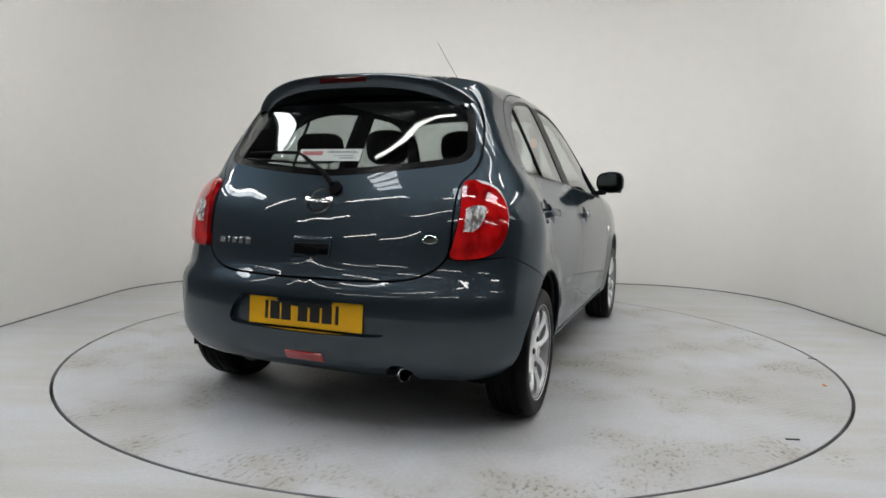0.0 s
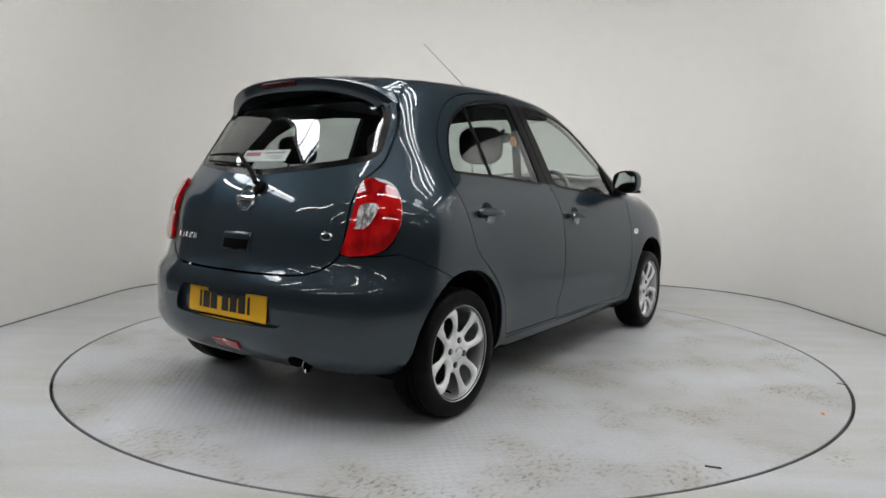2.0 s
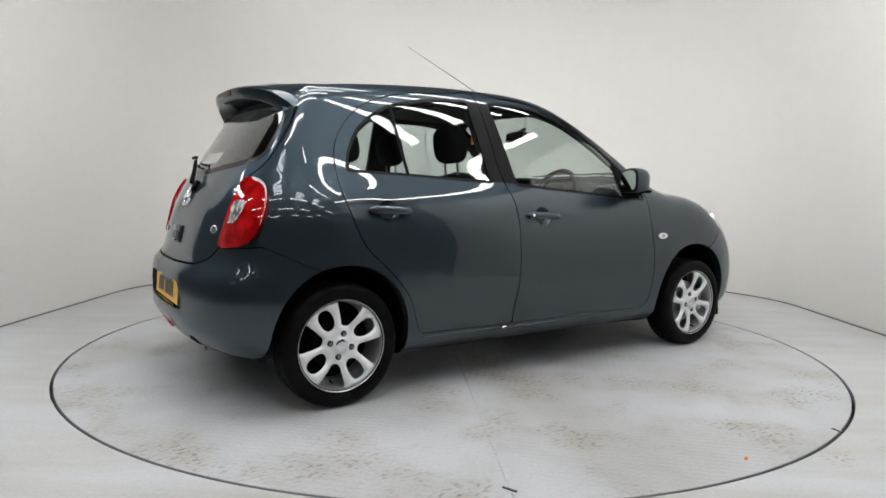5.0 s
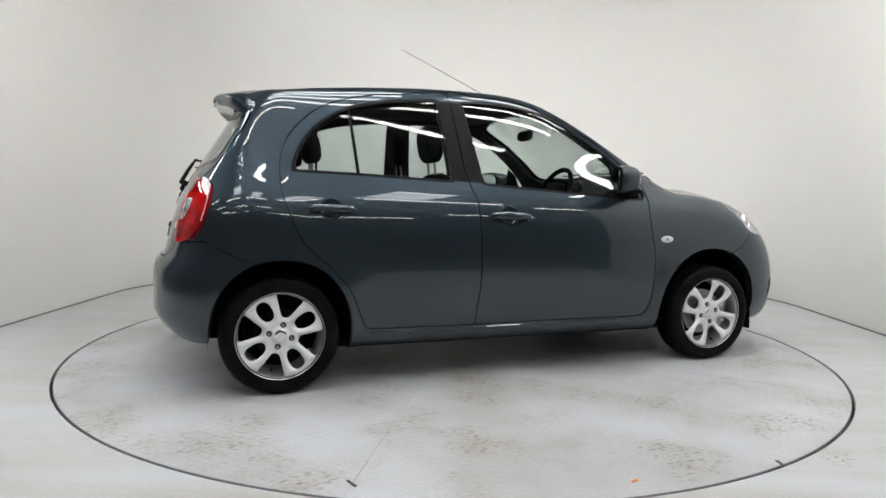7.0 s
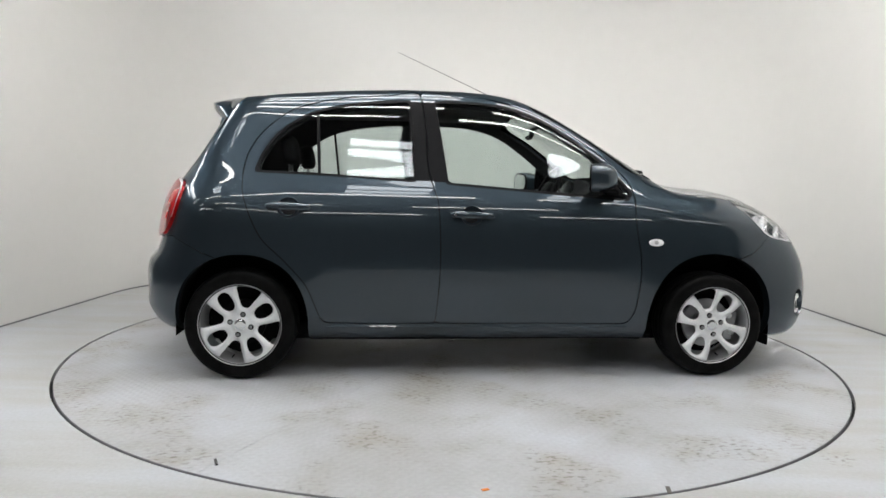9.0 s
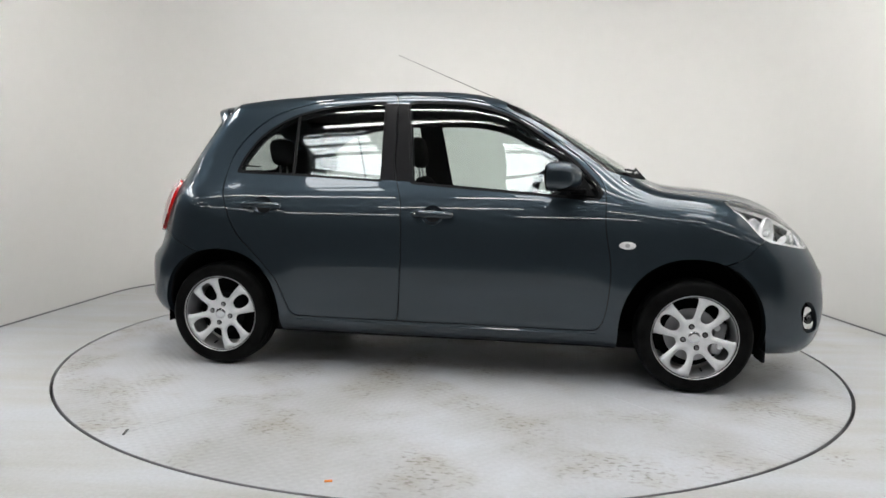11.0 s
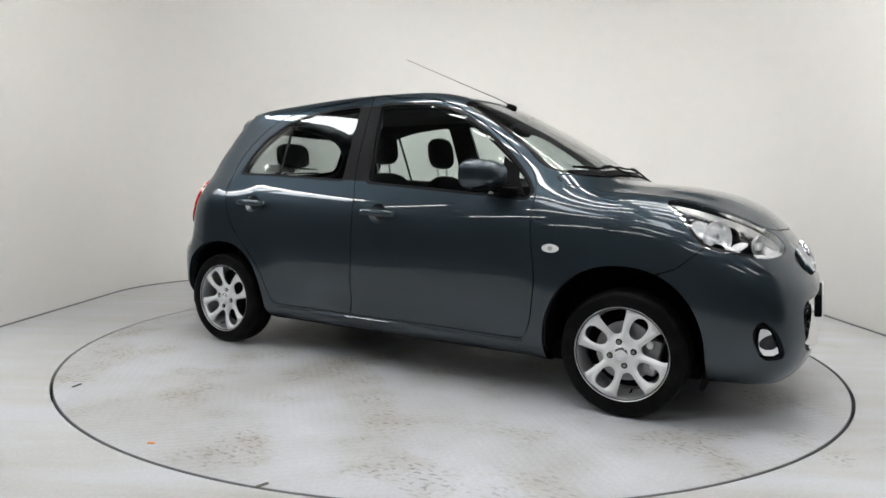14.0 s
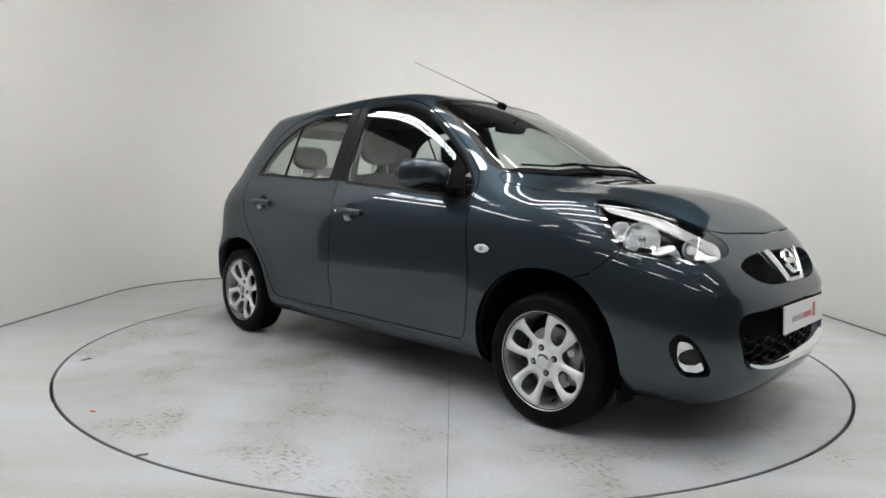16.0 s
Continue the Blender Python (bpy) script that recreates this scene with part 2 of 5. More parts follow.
# middle x and y, width, length, power
ROOFLIGHTS = ((-5.2, 0.7, 0.9, 3.4, 150), (0.1, -4.5, 1.2, 1.3, 50), (-2.9, -3.6, 1.1, 1.3, 50), (3.1, -4.5, 1.2, 1.3, 50), (-8.4, -0.6, 0.9, 4.4, 150))


def build_hall():
    """The plain hall round the studio: walls, roof and lights over the table."""
    top, x1, y0, y1 = 5.6, 11.0, -12.0, 3.6
    for name, size, at in (("wall_west", (0.2, y1 - y0, top), (-x1 - 0.1, (y0 + y1) / 2, top / 2)), ("wall_east", (0.2, y1 - y0, top), (x1 + 0.1, (y0 + y1) / 2, top / 2)),
                           ("wall_north", (2 * x1 + 0.4, 0.2, top), (0, y1 + 0.1, top / 2)), ("wall_south", (2 * x1 + 0.4, 0.2, top), (0, y0 - 0.1, top / 2))):
        tagged(part(name, box(bmesh.new(), size, pose(*at)), MAT["hall"]), "plain dim grey hall wall", "wall", kind="structure")
    # roof lining with the openings of the rooflights
    bm = bmesh.new()
    holes = ROOFLIGHTS
    xs = sorted({-x1 - 0.2, x1 + 0.2, *(h[0] - h[2] / 2 for h in holes), *(h[0] + h[2] / 2 for h in holes)})
    ys = sorted({y0 - 0.2, y1 + 0.2, *(h[1] - h[3] / 2 for h in holes), *(h[1] + h[3] / 2 for h in holes)})
    for xa, xb in zip(xs, xs[1:]):
        for ya, yb in zip(ys, ys[1:]):
            cx, cy = (xa + xb) / 2, (ya + yb) / 2
            if not any(abs(cx - h[0]) < h[2] / 2 and abs(cy - h[1]) < h[3] / 2 for h in holes):
                box(bm, (xb - xa, yb - ya, 0.15), pose(cx, cy, top + 0.075))
    tagged(part("ceiling", bm, MAT["roof_sheet"]), "dull grey hall roof lining", "ceiling", kind="structure")
    for k, (x, y, w, l, watts) in enumerate(holes):
        bm = bmesh.new()
        for n in range(1, 4):
            box(bm, (w, 0.05, 0.06), pose(x, y - l / 2 + l * n / 4, top + 0.03))
        tagged(part("window_%d" % (k + 1), bm, MAT["steel"]), "rooflight with dark glazing bars", "rooflight", kind="structure")
        lamp = bpy.data.lights.new("rooflight", "AREA")
        lamp.shape, lamp.size, lamp.size_y, lamp.energy, lamp.color = "RECTANGLE", w, l, watts, (0.93, 0.97, 1.0)
        new("rooflight_daylight", lamp).matrix_basis = pose(x, y, top + 0.12)
    for k, y in enumerate((-9.0, -6.4, -3.0, -0.9, 2.6)):
        b = part("beam", box(bmesh.new(), (2 * x1, 0.12, 0.22), pose(0, y, top - 0.111), 0.01), MAT["steel"])
        tagged(b, "painted steel roof beam", "beam", "roof beams", "structure")


def strip_light(length, m, wide=0.13):
    root = new("strip_light")
    root.matrix_basis = m
    part("housing", box(bmesh.new(), (length, 0.16, 0.06), pose(0, 0, 0.04), 0.01), MAT["steel"], root)
    part("diffuser", box(bmesh.new(), (length - 0.06, wide, 0.03), pose(0, 0, 0.0), 0.008), MAT["tube"], root, "glowing warm white diffuser")
    for dx in (-length / 2 + 0.2, length / 2 - 0.2):
        part("suspension_rod", tube(bmesh.new(), [(dx, 0, 0.06), (dx, 0, 1.0)], 0.008, 6), MAT["steel"], root)
    return tagged(root, "long fluorescent strip light hung under the hall roof", "light", "strip lights over the table")


build_studio()
build_hall()
FIRST = strip_light(2.4, pose(-0.8, 0.55, 4.6), 0.15)
for lx, ly in ((2.1, 0.55), (-0.8, -0.15), (2.1, -0.15), (-0.8, -0.85), (2.1, -0.85), (-0.8, -1.6), (2.1, -1.6)):
    copy_thing(FIRST, pose(lx, ly, 4.6))
SLIM = strip_light(2.4, pose(-1.2, -2.4, 4.6), 0.075)
for lx, ly in ((1.8, -2.4), (-3.2, -4.2), (0.0, -4.2), (3.2, -4.2), (-1.8, -6.2), (1.8, -6.2), (-4.6, -8.6), (0, -8.6), (4.6, -8.6), (-6.6, -3.4), (-6.6, -5.6), (-6.6, -7.8), (6.6, -4.6), (6.6, -7.0)):
    copy_thing(SLIM, pose(lx, ly, 4.6))
for lx, ly in ((-4.2, 1.4), (-6.4, -1.2), (-6.4, 1.7), (-7.6, 0.4), (4.4, -1.4), (6.4, -1.6)):
    copy_thing(FIRST, pose(lx, ly, 4.6, 0, 0, 90))

# the turntable: five steel sectors with fine joints, a steel rim, scraps and scuffs lying on it
table = new("turntable")
tagged(table, "round grey painted steel turntable set flush in the floor", "turntable")
DECK_START = -118.6


def deck_plate(a0, a1):
    bm = bmesh.new()
    joint = 0.0008
    rings = []
    n = 29
    for r in (0.03, 0.5, 1.0, 1.5, 1.9, TABLE_R - 0.009):
        pad = joint / r
        rings.append([bm.verts.new((r * math.cos(a0 + pad + (a1 - a0 - 2 * pad) * k / n), r * math.sin(a0 + pad + (a1 - a0 - 2 * pad) * k / n), 0)) for k in range(n + 1)])
    for p, q in zip(rings, rings[1:]):
        for k in range(n):
            bm.faces.new((p[k], q[k], q[k + 1], p[k + 1]))
    edge = rings[0][::-1] + [r[0] for r in rings[1:]] + rings[-1][1:] + [r[-1] for r in rings[-2:0:-1]]
    low = [bm.verts.new(v.co + Vector((0, 0, -0.02))) for v in edge]
    for k in range(len(edge)):
        j = (k + 1) % len(edge)
        bm.faces.new((edge[k], low[k], low[j], edge[j]))
    return part("deck_plate", bm, MAT["table"], table)


for k in range(5):
    deck_plate(radians(DECK_START + 72 * k), radians(DECK_START + 72 * (k + 1)))
part("deck_rim", lathe(bmesh.new(), [(TABLE_R - 0.0085, -0.001), (TABLE_R - 0.006, -0.003), (TABLE_R - 0.006, -0.06), (TABLE_R - 0.02, -0.06)], pose(0, 0, 0, 90, 0, 0), 144), MAT["steel"], table)
part("hub_cover", box(bmesh.new(), (3.9, 3.9, 0.02), pose(0, 0, -0.04)), MAT["pit"], table)


def scrap(name, at, turn, size, material, label):
    """A bit of litter that lies on the table and turns with it."""
    return part(name, box(bmesh.new(), size, pose(at[0], at[1], size[2] / 2 + 0.0005, 0, 0, turn), size[2] * 0.3, 1), material, table, label)


scrap("rubber_strip", (-1.006, -1.842), -71, (0.055, 0.010, 0.004), MAT["ink"], "short strip of black rubber")
scrap("orange_scrap", (-0.095, -2.097), 20, (0.026, 0.012, 0.004), MAT["orange"], "small scrap of orange plastic")
scrap("dark_scrap", (0.505, -2.128), 75, (0.05, 0.014, 0.003), MAT["scuff"], "dark curled shred")

# ---- the car's outer form ----
def catmull(points, closed=False, n=10):
    """A smooth curve through a few points."""
    p = np.array(points, float)
    m = len(p)
    out = []
    for i in range(m if closed else m - 1):
        a = p[(i - 1) % m] if closed or i else 2 * p[0] - p[1]
        b, c = p[i], p[(i + 1) % m]
        e = p[(i + 2) % m] if closed or i + 2 < m else 2 * p[-1] - p[-2]
        d1, d2 = (c - a) / 2, (e - b) / 2
        ln = np.linalg.norm(c - b)
        for d in (d1, d2):
            l = np.linalg.norm(d)
            if l > ln:
                d *= ln / l
        for k in range(n):
            s = k / n
            out.append((2 * s**3 - 3 * s**2 + 1) * b + (s**3 - 2 * s**2 + s) * d1 + (3 * s**2 - 2 * s**3) * c + (s**3 - s**2) * d2)
    if not closed:
        out.append(p[-1])
    return np.array(out)


def outline_distance(poly, a, b):
    """Signed distance of the points (a, b) to a closed outline: negative inside."""
    if a.size < 400:
        p = np.asarray(poly, float)
        q = np.roll(p, -1, 0)
        d = q - p
        ax, by = a[:, None] - p[:, 0], b[:, None] - p[:, 1]
        t = np.clip((ax * d[:, 0] + by * d[:, 1]) / (d[:, 0] ** 2 + d[:, 1] ** 2 + 1e-12), 0, 1)
        near = np.sqrt(((ax - t * d[:, 0]) ** 2 + (by - t * d[:, 1]) ** 2).min(1))
        slope = np.where(d[:, 1] == 0, 1e-9, d[:, 1])
        cross = ((p[:, 1] > b[:, None]) != (q[:, 1] > b[:, None])) & (ax < d[:, 0] * by / slope)
        return np.where(cross.sum(1) % 2 == 1, -near, near)
    best = np.full(a.shape, 1e9)
    inside = np.zeros(a.shape, bool)
    m = len(poly)
    for i in range(m):
        (x0, y0), (x1, y1) = poly[i], poly[(i + 1) % m]
        dx, dy = x1 - x0, y1 - y0
        t = np.clip(((a - x0) * dx + (b - y0) * dy) / (dx * dx + dy * dy + 1e-12), 0, 1)
        best = np.minimum(best, (a - x0 - t * dx) ** 2 + (b - y0 - t * dy) ** 2)
        if y0 != y1:
            inside ^= ((y0 > b) != (y1 > b)) & (a < (x1 - x0) * (b - y0) / (y1 - y0) + x0)
    return np.where(inside, -1, 1) * np.sqrt(best)


def smooth(a, lo, hi):
    s = np.clip((a - lo) / (hi - lo), 0, 1)
    return s * s * (3 - 2 * s)


def smax(a, b, k):
    h = np.maximum(k - np.abs(a - b), 0) / k
    return np.maximum(a, b) + h * h * k / 4


PROFILE = catmull([
    (-1.50, 0.215), (-1.70, 0.228), (-1.775, 0.28), (-1.805, 0.365), (-1.815, 0.48), (-1.805, 0.575), (-1.765, 0.625),
    (-1.745, 0.68), (-1.715, 0.80), (-1.67, 0.93), (-1.59, 1.07), (-1.50, 1.21), (-1.40, 1.36), (-1.30, 1.445),
    (-1.10, 1.482), (-0.80, 1.508), (-0.50, 1.524), (-0.25, 1.528), (0.0, 1.521), (0.18, 1.496), (0.36, 1.437),
    (0.60, 1.318), (0.88, 1.16), (1.08, 1.045), (1.20, 1.018), (1.38, 1.003), (1.56, 0.966), (1.69, 0.905),
    (1.792, 0.815), (1.875, 0.70), (1.93, 0.58), (1.955, 0.45), (1.950, 0.33), (1.915, 0.225), (1.84, 0.165),
    (1.70, 0.15), (0.90, 0.17), (-0.90, 0.17)], True, 6)
WIDTH_Z = catmull([(0.05, 0.66), (0.15, 0.715), (0.21, 0.765), (0.30, 0.80), (0.45, 0.822), (0.62, 0.826), (0.75, 0.818),
                   (0.85, 0.80), (0.93, 0.772), (0.99, 0.74), (1.06, 0.706), (1.20, 0.644), (1.35, 0.572), (1.46, 0.515), (1.7, 0.40)], n=40)
ARCHES = ((-1.217, 0.325, 0.355), (1.210, 0.346, 0.380))   # middle, half width, height over the hub
HUB = 0.277


def arch(x, z, which, grow=0.0):
    xc, hw, up = ARCHES[which]
    dz = (z - HUB) / (up + grow)
    dx = (x - xc) / (hw + grow)
    r = np.where(dz > 0, np.power(np.power(np.abs(dx), 2.2) + np.power(np.abs(dz), 2.2), 1 / 2.2), np.abs(dx))
    return (r - 1) * up


def form(x, y, z):
    """The car's outer skin is where this is zero; it is negative inside."""
    ay = np.abs(y)
    sf, sr = smooth(x, -0.1, 0.9), smooth(-x, 0.5, 1.3)
    low = 1 - smooth(z, 0.85, 1.1)
    kf = 0.30 + 0.13 * low
    xb = x + kf * sf * np.power(ay, 2.3 + 0.9 * low) - 0.37 * sr * np.power(ay, 3.0)
    crown = (0.085 + 0.005 * smooth(x, 0.9, 1.3)) * smooth(z, 0.6, 0.95)
    zb = z + crown * ay * ay
    # raised middle of the bonnet
    zb = zb + 0.012 * smooth(ay, 0.36 + 0.10 * (1.8 - x), 0.44 + 0.10 * (1.8 - x)) * smooth(x, 0.95, 1.1) * smooth(z, 0.78, 0.86)
    a = outline_distance(PROFILE, xb, zb)
    # swelling behind the tail lamps
    a = a - 0.020 * np.exp(-((z - 0.91) / 0.14) ** 2) * smooth(ay, 0.40, 0.56) * smooth(-x, 1.05, 1.3)
    # ledge low on the rear bumper, crease over the front intake
    a = a - 0.011 * np.exp(-((z - 0.355) / 0.042) ** 2) * smooth(-x, 1.3, 1.6)
    a = a - 0.010 * np.exp(-((z - 0.575) / 0.030) ** 2) * smooth(x, 1.6, 1.8) * (1 - smooth(ay, 0.5, 0.66))
    w = np.interp(z, WIDTH_Z[:, 0], WIDTH_Z[:, 1])
    nose, tail = np.clip((x - 0.9) / 1.1, 0, 1), np.clip((-x - 0.7) / 1.1, 0, 1)
    w = w * (1 - 0.10 * nose**2 - (0.11 * smooth(z, 0.95, 1.3) - 0.035) * tail**2) - 0.02 * smooth(z, 0.9, 1.1) * smooth(x, 0.2, 1.0)
    for i in (0, 1):
        d = arch(x, z, i)
        w = w + 0.014 * np.exp(-(np.maximum(d, 0) / 0.07) ** 2) * (1 - smooth(z, 0.55, 0.8))
    # haunch round the tail lamps
    w = w + 0.034 * smooth(-x, 1.0, 1.4) * np.exp(-((z - 0.88) / 0.17) ** 2)
    # hollow along the lower doors
    w = w - 0.015 * np.exp(-((z - 0.37) / 0.065) ** 2) * smooth(x, -0.9, -0.6) * (1 - smooth(x, 0.5, 0.8))
    k = 0.10 + 0.10 * smooth(np.abs(x), 1.2, 1.6) * (1 - smooth(z, 0.95, 1.2))
    k = k - 0.045 * smooth(-x, 0.9, 1.2) * smooth(z, 1.0, 1.15)
    return smax(a, ay - w, k)


def skin_normal(p, e=0.004):
    g = np.stack([form(p[:, 0] + (i == 0) * e, p[:, 1] + (i == 1) * e, p[:, 2] + (i == 2) * e)
                  - form(p[:, 0] - (i == 0) * e, p[:, 1] - (i == 1) * e, p[:, 2] - (i == 2) * e) for i in range(3)], 1)
    return g / np.linalg.norm(g, axis=1, keepdims=True)


def meet(start, ways, far=2.6, steps=26):
    """The place where each way from its start leaves the skin."""
    lo, hi = np.zeros(len(ways)), np.full(len(ways), far)
    for _ in range(steps):
        mid = (lo + hi) / 2
        q = start + ways * mid[:, None]
        out = form(q[:, 0], q[:, 1], q[:, 2]) > 0
        hi, lo = np.where(out, mid, hi), np.where(out, lo, mid)
    return start + ways * lo[:, None]


# ---- skin panels ----
def skin_mesh():
    """Right half of the skin as triangles: rays from a spine along the car, fanned at both ends."""
    x0, x1, z0 = -1.05, 1.15, 0.70
    spine = [(x0, a) for a in np.linspace(-1, 0, 46)[:-1]] + [(x, 0.0) for x in np.linspace(x0, x1, 122)] + [(x1, a) for a in np.linspace(0, 1, 50)[1:]]
    m = 118
    phi = np.linspace(0, np.pi, m)
    st, wy = [], []
    for x, a in spine:
        tilt = a * np.pi / 2 * 0.9995
        wy.append(np.stack([np.full(m, np.sin(tilt)), -np.cos(tilt) * np.sin(phi), np.cos(tilt) * np.cos(phi)], 1))
        st.append(np.tile((x, 0.0, z0), (m, 1)))
    v = meet(np.concatenate(st), np.concatenate(wy))
    v[np.abs(v[:, 1]) < 1e-6, 1] = 0
    nrm = skin_normal(v)
    grid = nrm.reshape(len(spine), m, 3)
    for turn in range(8):
        if turn == 3:
            firm = grid.reshape(-1, 3)
        # even out the normals, so that reflections run smoothly over the panels
        side_by = np.pad(grid, ((1, 1), (1, 1), (0, 0)), mode="reflect")
        side_by[:, 0, 1] *= -1
        side_by[:, -1, 1] *= -1
        rows = side_by[:-2] + 2 * side_by[1:-1] + side_by[2:]
        grid = rows[:, :-2] + 2 * rows[:, 1:-1] + rows[:, 2:]
        grid = grid / np.linalg.norm(grid, axis=2, keepdims=True)
    # the fold beside the tailgate stays tight
    tight = (smooth(-v[:, 0], 1.05, 1.25) * smooth(v[:, 2], 0.98, 1.10) * smooth(np.abs(v[:, 1]), 0.48, 0.54))[:, None]
    nrm = grid.reshape(-1, 3) * (1 - tight) + firm * tight
    nrm /= np.linalg.norm(nrm, axis=1, keepdims=True)
    nrm[np.abs(v[:, 1]) < 1e-5, 1] = 0
    i, j = np.meshgrid(np.arange(len(spine) - 1), np.arange(m - 1), indexing="ij")
    a = (i * m + j).ravel()
    t = np.concatenate([np.stack([a, a + 1, a + m + 1], 1), np.stack([a, a + m + 1, a + m], 1)])
    return v, nrm, t


def split(mesh, g):
    """Cuts triangles along g = 0. Gives the mesh where g < 0 and the rest."""
    v, n, t = mesh
    g = np.where(np.abs(g) < 1e-7, 1e-7, g)
    neg = g[t] < 0
    cnt = neg.sum(1)
    keep_in, keep_out = [t[cnt == 3]], [t[cnt == 0]]
    nv, nn, cache = [], [], {}
    base = len(v)

    def cut(a, b):
        k = (a, b) if a < b else (b, a)
        if k not in cache:
            s = g[a] / (g[a] - g[b])
            cache[k] = base + len(nv)
            nv.append(v[a] + (v[b] - v[a]) * s)
            w = n[a] + (n[b] - n[a]) * s
            nn.append(w / np.linalg.norm(w))
        return cache[k]
    ins, outs = [], []
    for tri in t[(cnt == 1) | (cnt == 2)]:
        flags = g[tri] < 0
        lone_in = flags.sum() == 1
        k = int(np.argmax(flags)) if lone_in else int(np.argmin(flags))
        a, b, c = int(tri[k]), int(tri[(k + 1) % 3]), int(tri[(k + 2) % 3])
        ab, ac = cut(a, b), cut(a, c)
        (ins if lone_in else outs).append((a, ab, ac))
        (outs if lone_in else ins).extend([(ab, b, c), (ab, c, ac)])
    v2, n2 = (np.concatenate([v, nv]), np.concatenate([n, nn])) if nv else (v, n)

    def pack(tt, extra):
        tt = np.concatenate(tt + ([np.array(extra)] if extra else []))
        used, inv = np.unique(tt, return_inverse=True)
        return v2[used], n2[used], inv.reshape(-1, 3)
    return pack(keep_in, ins), pack(keep_out, outs)


def take(mesh, outline, a, b, valid, grow=0.0, gap=0.0):
    """Takes the panel inside an outline out of the mesh, with a gap left round it. Gives panel, rest."""
    v = mesh[0]
    d = outline_distance(outline, a(v), b(v)) - grow
    g = np.where(valid(v), d, 1.0)
    inside, rest = split(mesh, g + gap)
    if gap:
        v = rest[0]
        d = outline_distance(outline, a(v), b(v)) - grow
        _, rest = split(rest, np.where(valid(v), d, 1.0) - gap)
    return inside, rest


def mirrored(mesh):
    v, n, t = mesh
    f = np.array([1, -1, 1.0])
    return v * f, n * f, t[:, ::-1]


def renormal(mesh):
    """Fresh normals after a shape has been pressed in."""
    v, n, t = mesh
    f = np.cross(v[t[:, 1]] - v[t[:, 0]], v[t[:, 2]] - v[t[:, 0]])
    out = np.zeros_like(v)
    for k in range(3):
        np.add.at(out, t[:, k], f)
    out *= np.sign((out * n).sum(1, keepdims=True)) + 1e-9
    return v, out / (np.linalg.norm(out, axis=1, keepdims=True) + 1e-12), t


HANDLES = {"rear_door": (-0.99, 0.864), "front_door": (-0.072, 0.836)}


def both(mesh):
    v, n, t = mesh
    mv, mn, mt = mirrored(mesh)
    middle = np.abs(v[:, 1]) < 1e-6
    index = np.arange(len(v)) + len(v)
    index[middle] = np.nonzero(middle)[0]
    t2 = np.concatenate([t, index[mt]])
    used, inv = np.unique(t2, return_inverse=True)
    return np.concatenate([v, mv])[used], np.concatenate([n, mn])[used], inv.reshape(-1, 3)


def moved(mesh, d):
    return mesh[0] + mesh[1] * d, mesh[1], mesh[2]


def rim_edges(t):
    e = np.concatenate([t[:, [0, 1]], t[:, [1, 2]], t[:, [2, 0]]])
    key = np.sort(e, 1)
    _, first, count = np.unique(key, axis=0, return_index=True, return_counts=True)
    return e[first[count == 1]]


def panel(name, mesh, material, parent, thick=0.006, label="", inset=0.0):
    """A skin panel with its own thickness and smooth normals."""
    v, n, t = mesh
    v = v - n * inset
    area = np.linalg.norm(np.cross(v[t[:, 1]] - v[t[:, 0]], v[t[:, 2]] - v[t[:, 0]]), axis=1)
    t = t[area > 1e-10]
    m = len(v)
    inner = v - n * thick
    e = rim_edges(t)
    e = e[~((np.abs(v[e[:, 0], 1]) < 1e-5) & (np.abs(v[e[:, 1], 1]) < 1e-5))]
    r = len(e)
    rv = np.concatenate([v[e[:, 0]], v[e[:, 1]], inner[e[:, 0]], inner[e[:, 1]]])
    along = v[e[:, 1]] - v[e[:, 0]]
    rn = np.cross(along, n[e[:, 0]])
    rn /= np.linalg.norm(rn, axis=1, keepdims=True) + 1e-12
    k = np.arange(r) + 2 * m
    quads = np.stack([k + r, k, k + 2 * r, k + 3 * r], 1)
    av = np.concatenate([v, inner, rv])
    an = np.concatenate([n, -n, np.tile(rn, (4, 1))])
    tris = np.concatenate([t, t[:, ::-1] + m, quads[:, [0, 1, 2]], quads[:, [0, 2, 3]]])
    me = bpy.data.meshes.new(name)
    me.vertices.add(len(av))
    me.vertices.foreach_set("co", av.astype(np.float32).ravel())
    me.loops.add(len(tris) * 3)
    me.loops.foreach_set("vertex_index", tris.astype(np.int32).ravel())
    me.polygons.add(len(tris))
    me.polygons.foreach_set("loop_start", np.arange(0, len(tris) * 3, 3, dtype=np.int32))
    me.polygons.foreach_set("use_smooth", np.ones(len(tris), bool))
    me.update(calc_edges=True)
    me.materials.append(material)
    me.normals_split_custom_set_from_vertices(an.astype(np.float32))
    ob = new(name, me)
    ob.parent = parent
    if label:
        ob["label"] = label
    return ob


X = lambda v: v[:, 0]
Y = lambda v: np.abs(v[:, 1])
Z = lambda v: v[:, 2]
TAIL_ANGLE = lambda v: np.degrees(np.arctan2(np.abs(v[:, 1]), -(v[:, 0] + 0.9))) / 100

REAR_WINDOW = catmull([(-1.155, 1.05), (-1.128, 1.13), (-1.05, 1.245), (-0.91, 1.34), (-0.76, 1.388), (-0.61, 1.413), (-0.45, 1.428), (-0.392, 1.430)], n=6).tolist() + [(-0.366, 1.015), (-0.84, 1.04)]
FRONT_WINDOW = [(-0.190, 1.005), (-0.248, 1.427)] + catmull([(-0.20, 1.432), (-0.005, 1.427), (0.149, 1.404), (0.30, 1.352), (0.448, 1.261), (0.594, 1.151), (0.72, 1.03), (0.765, 0.965)], n=6).tolist() + [(0.745, 0.938)]
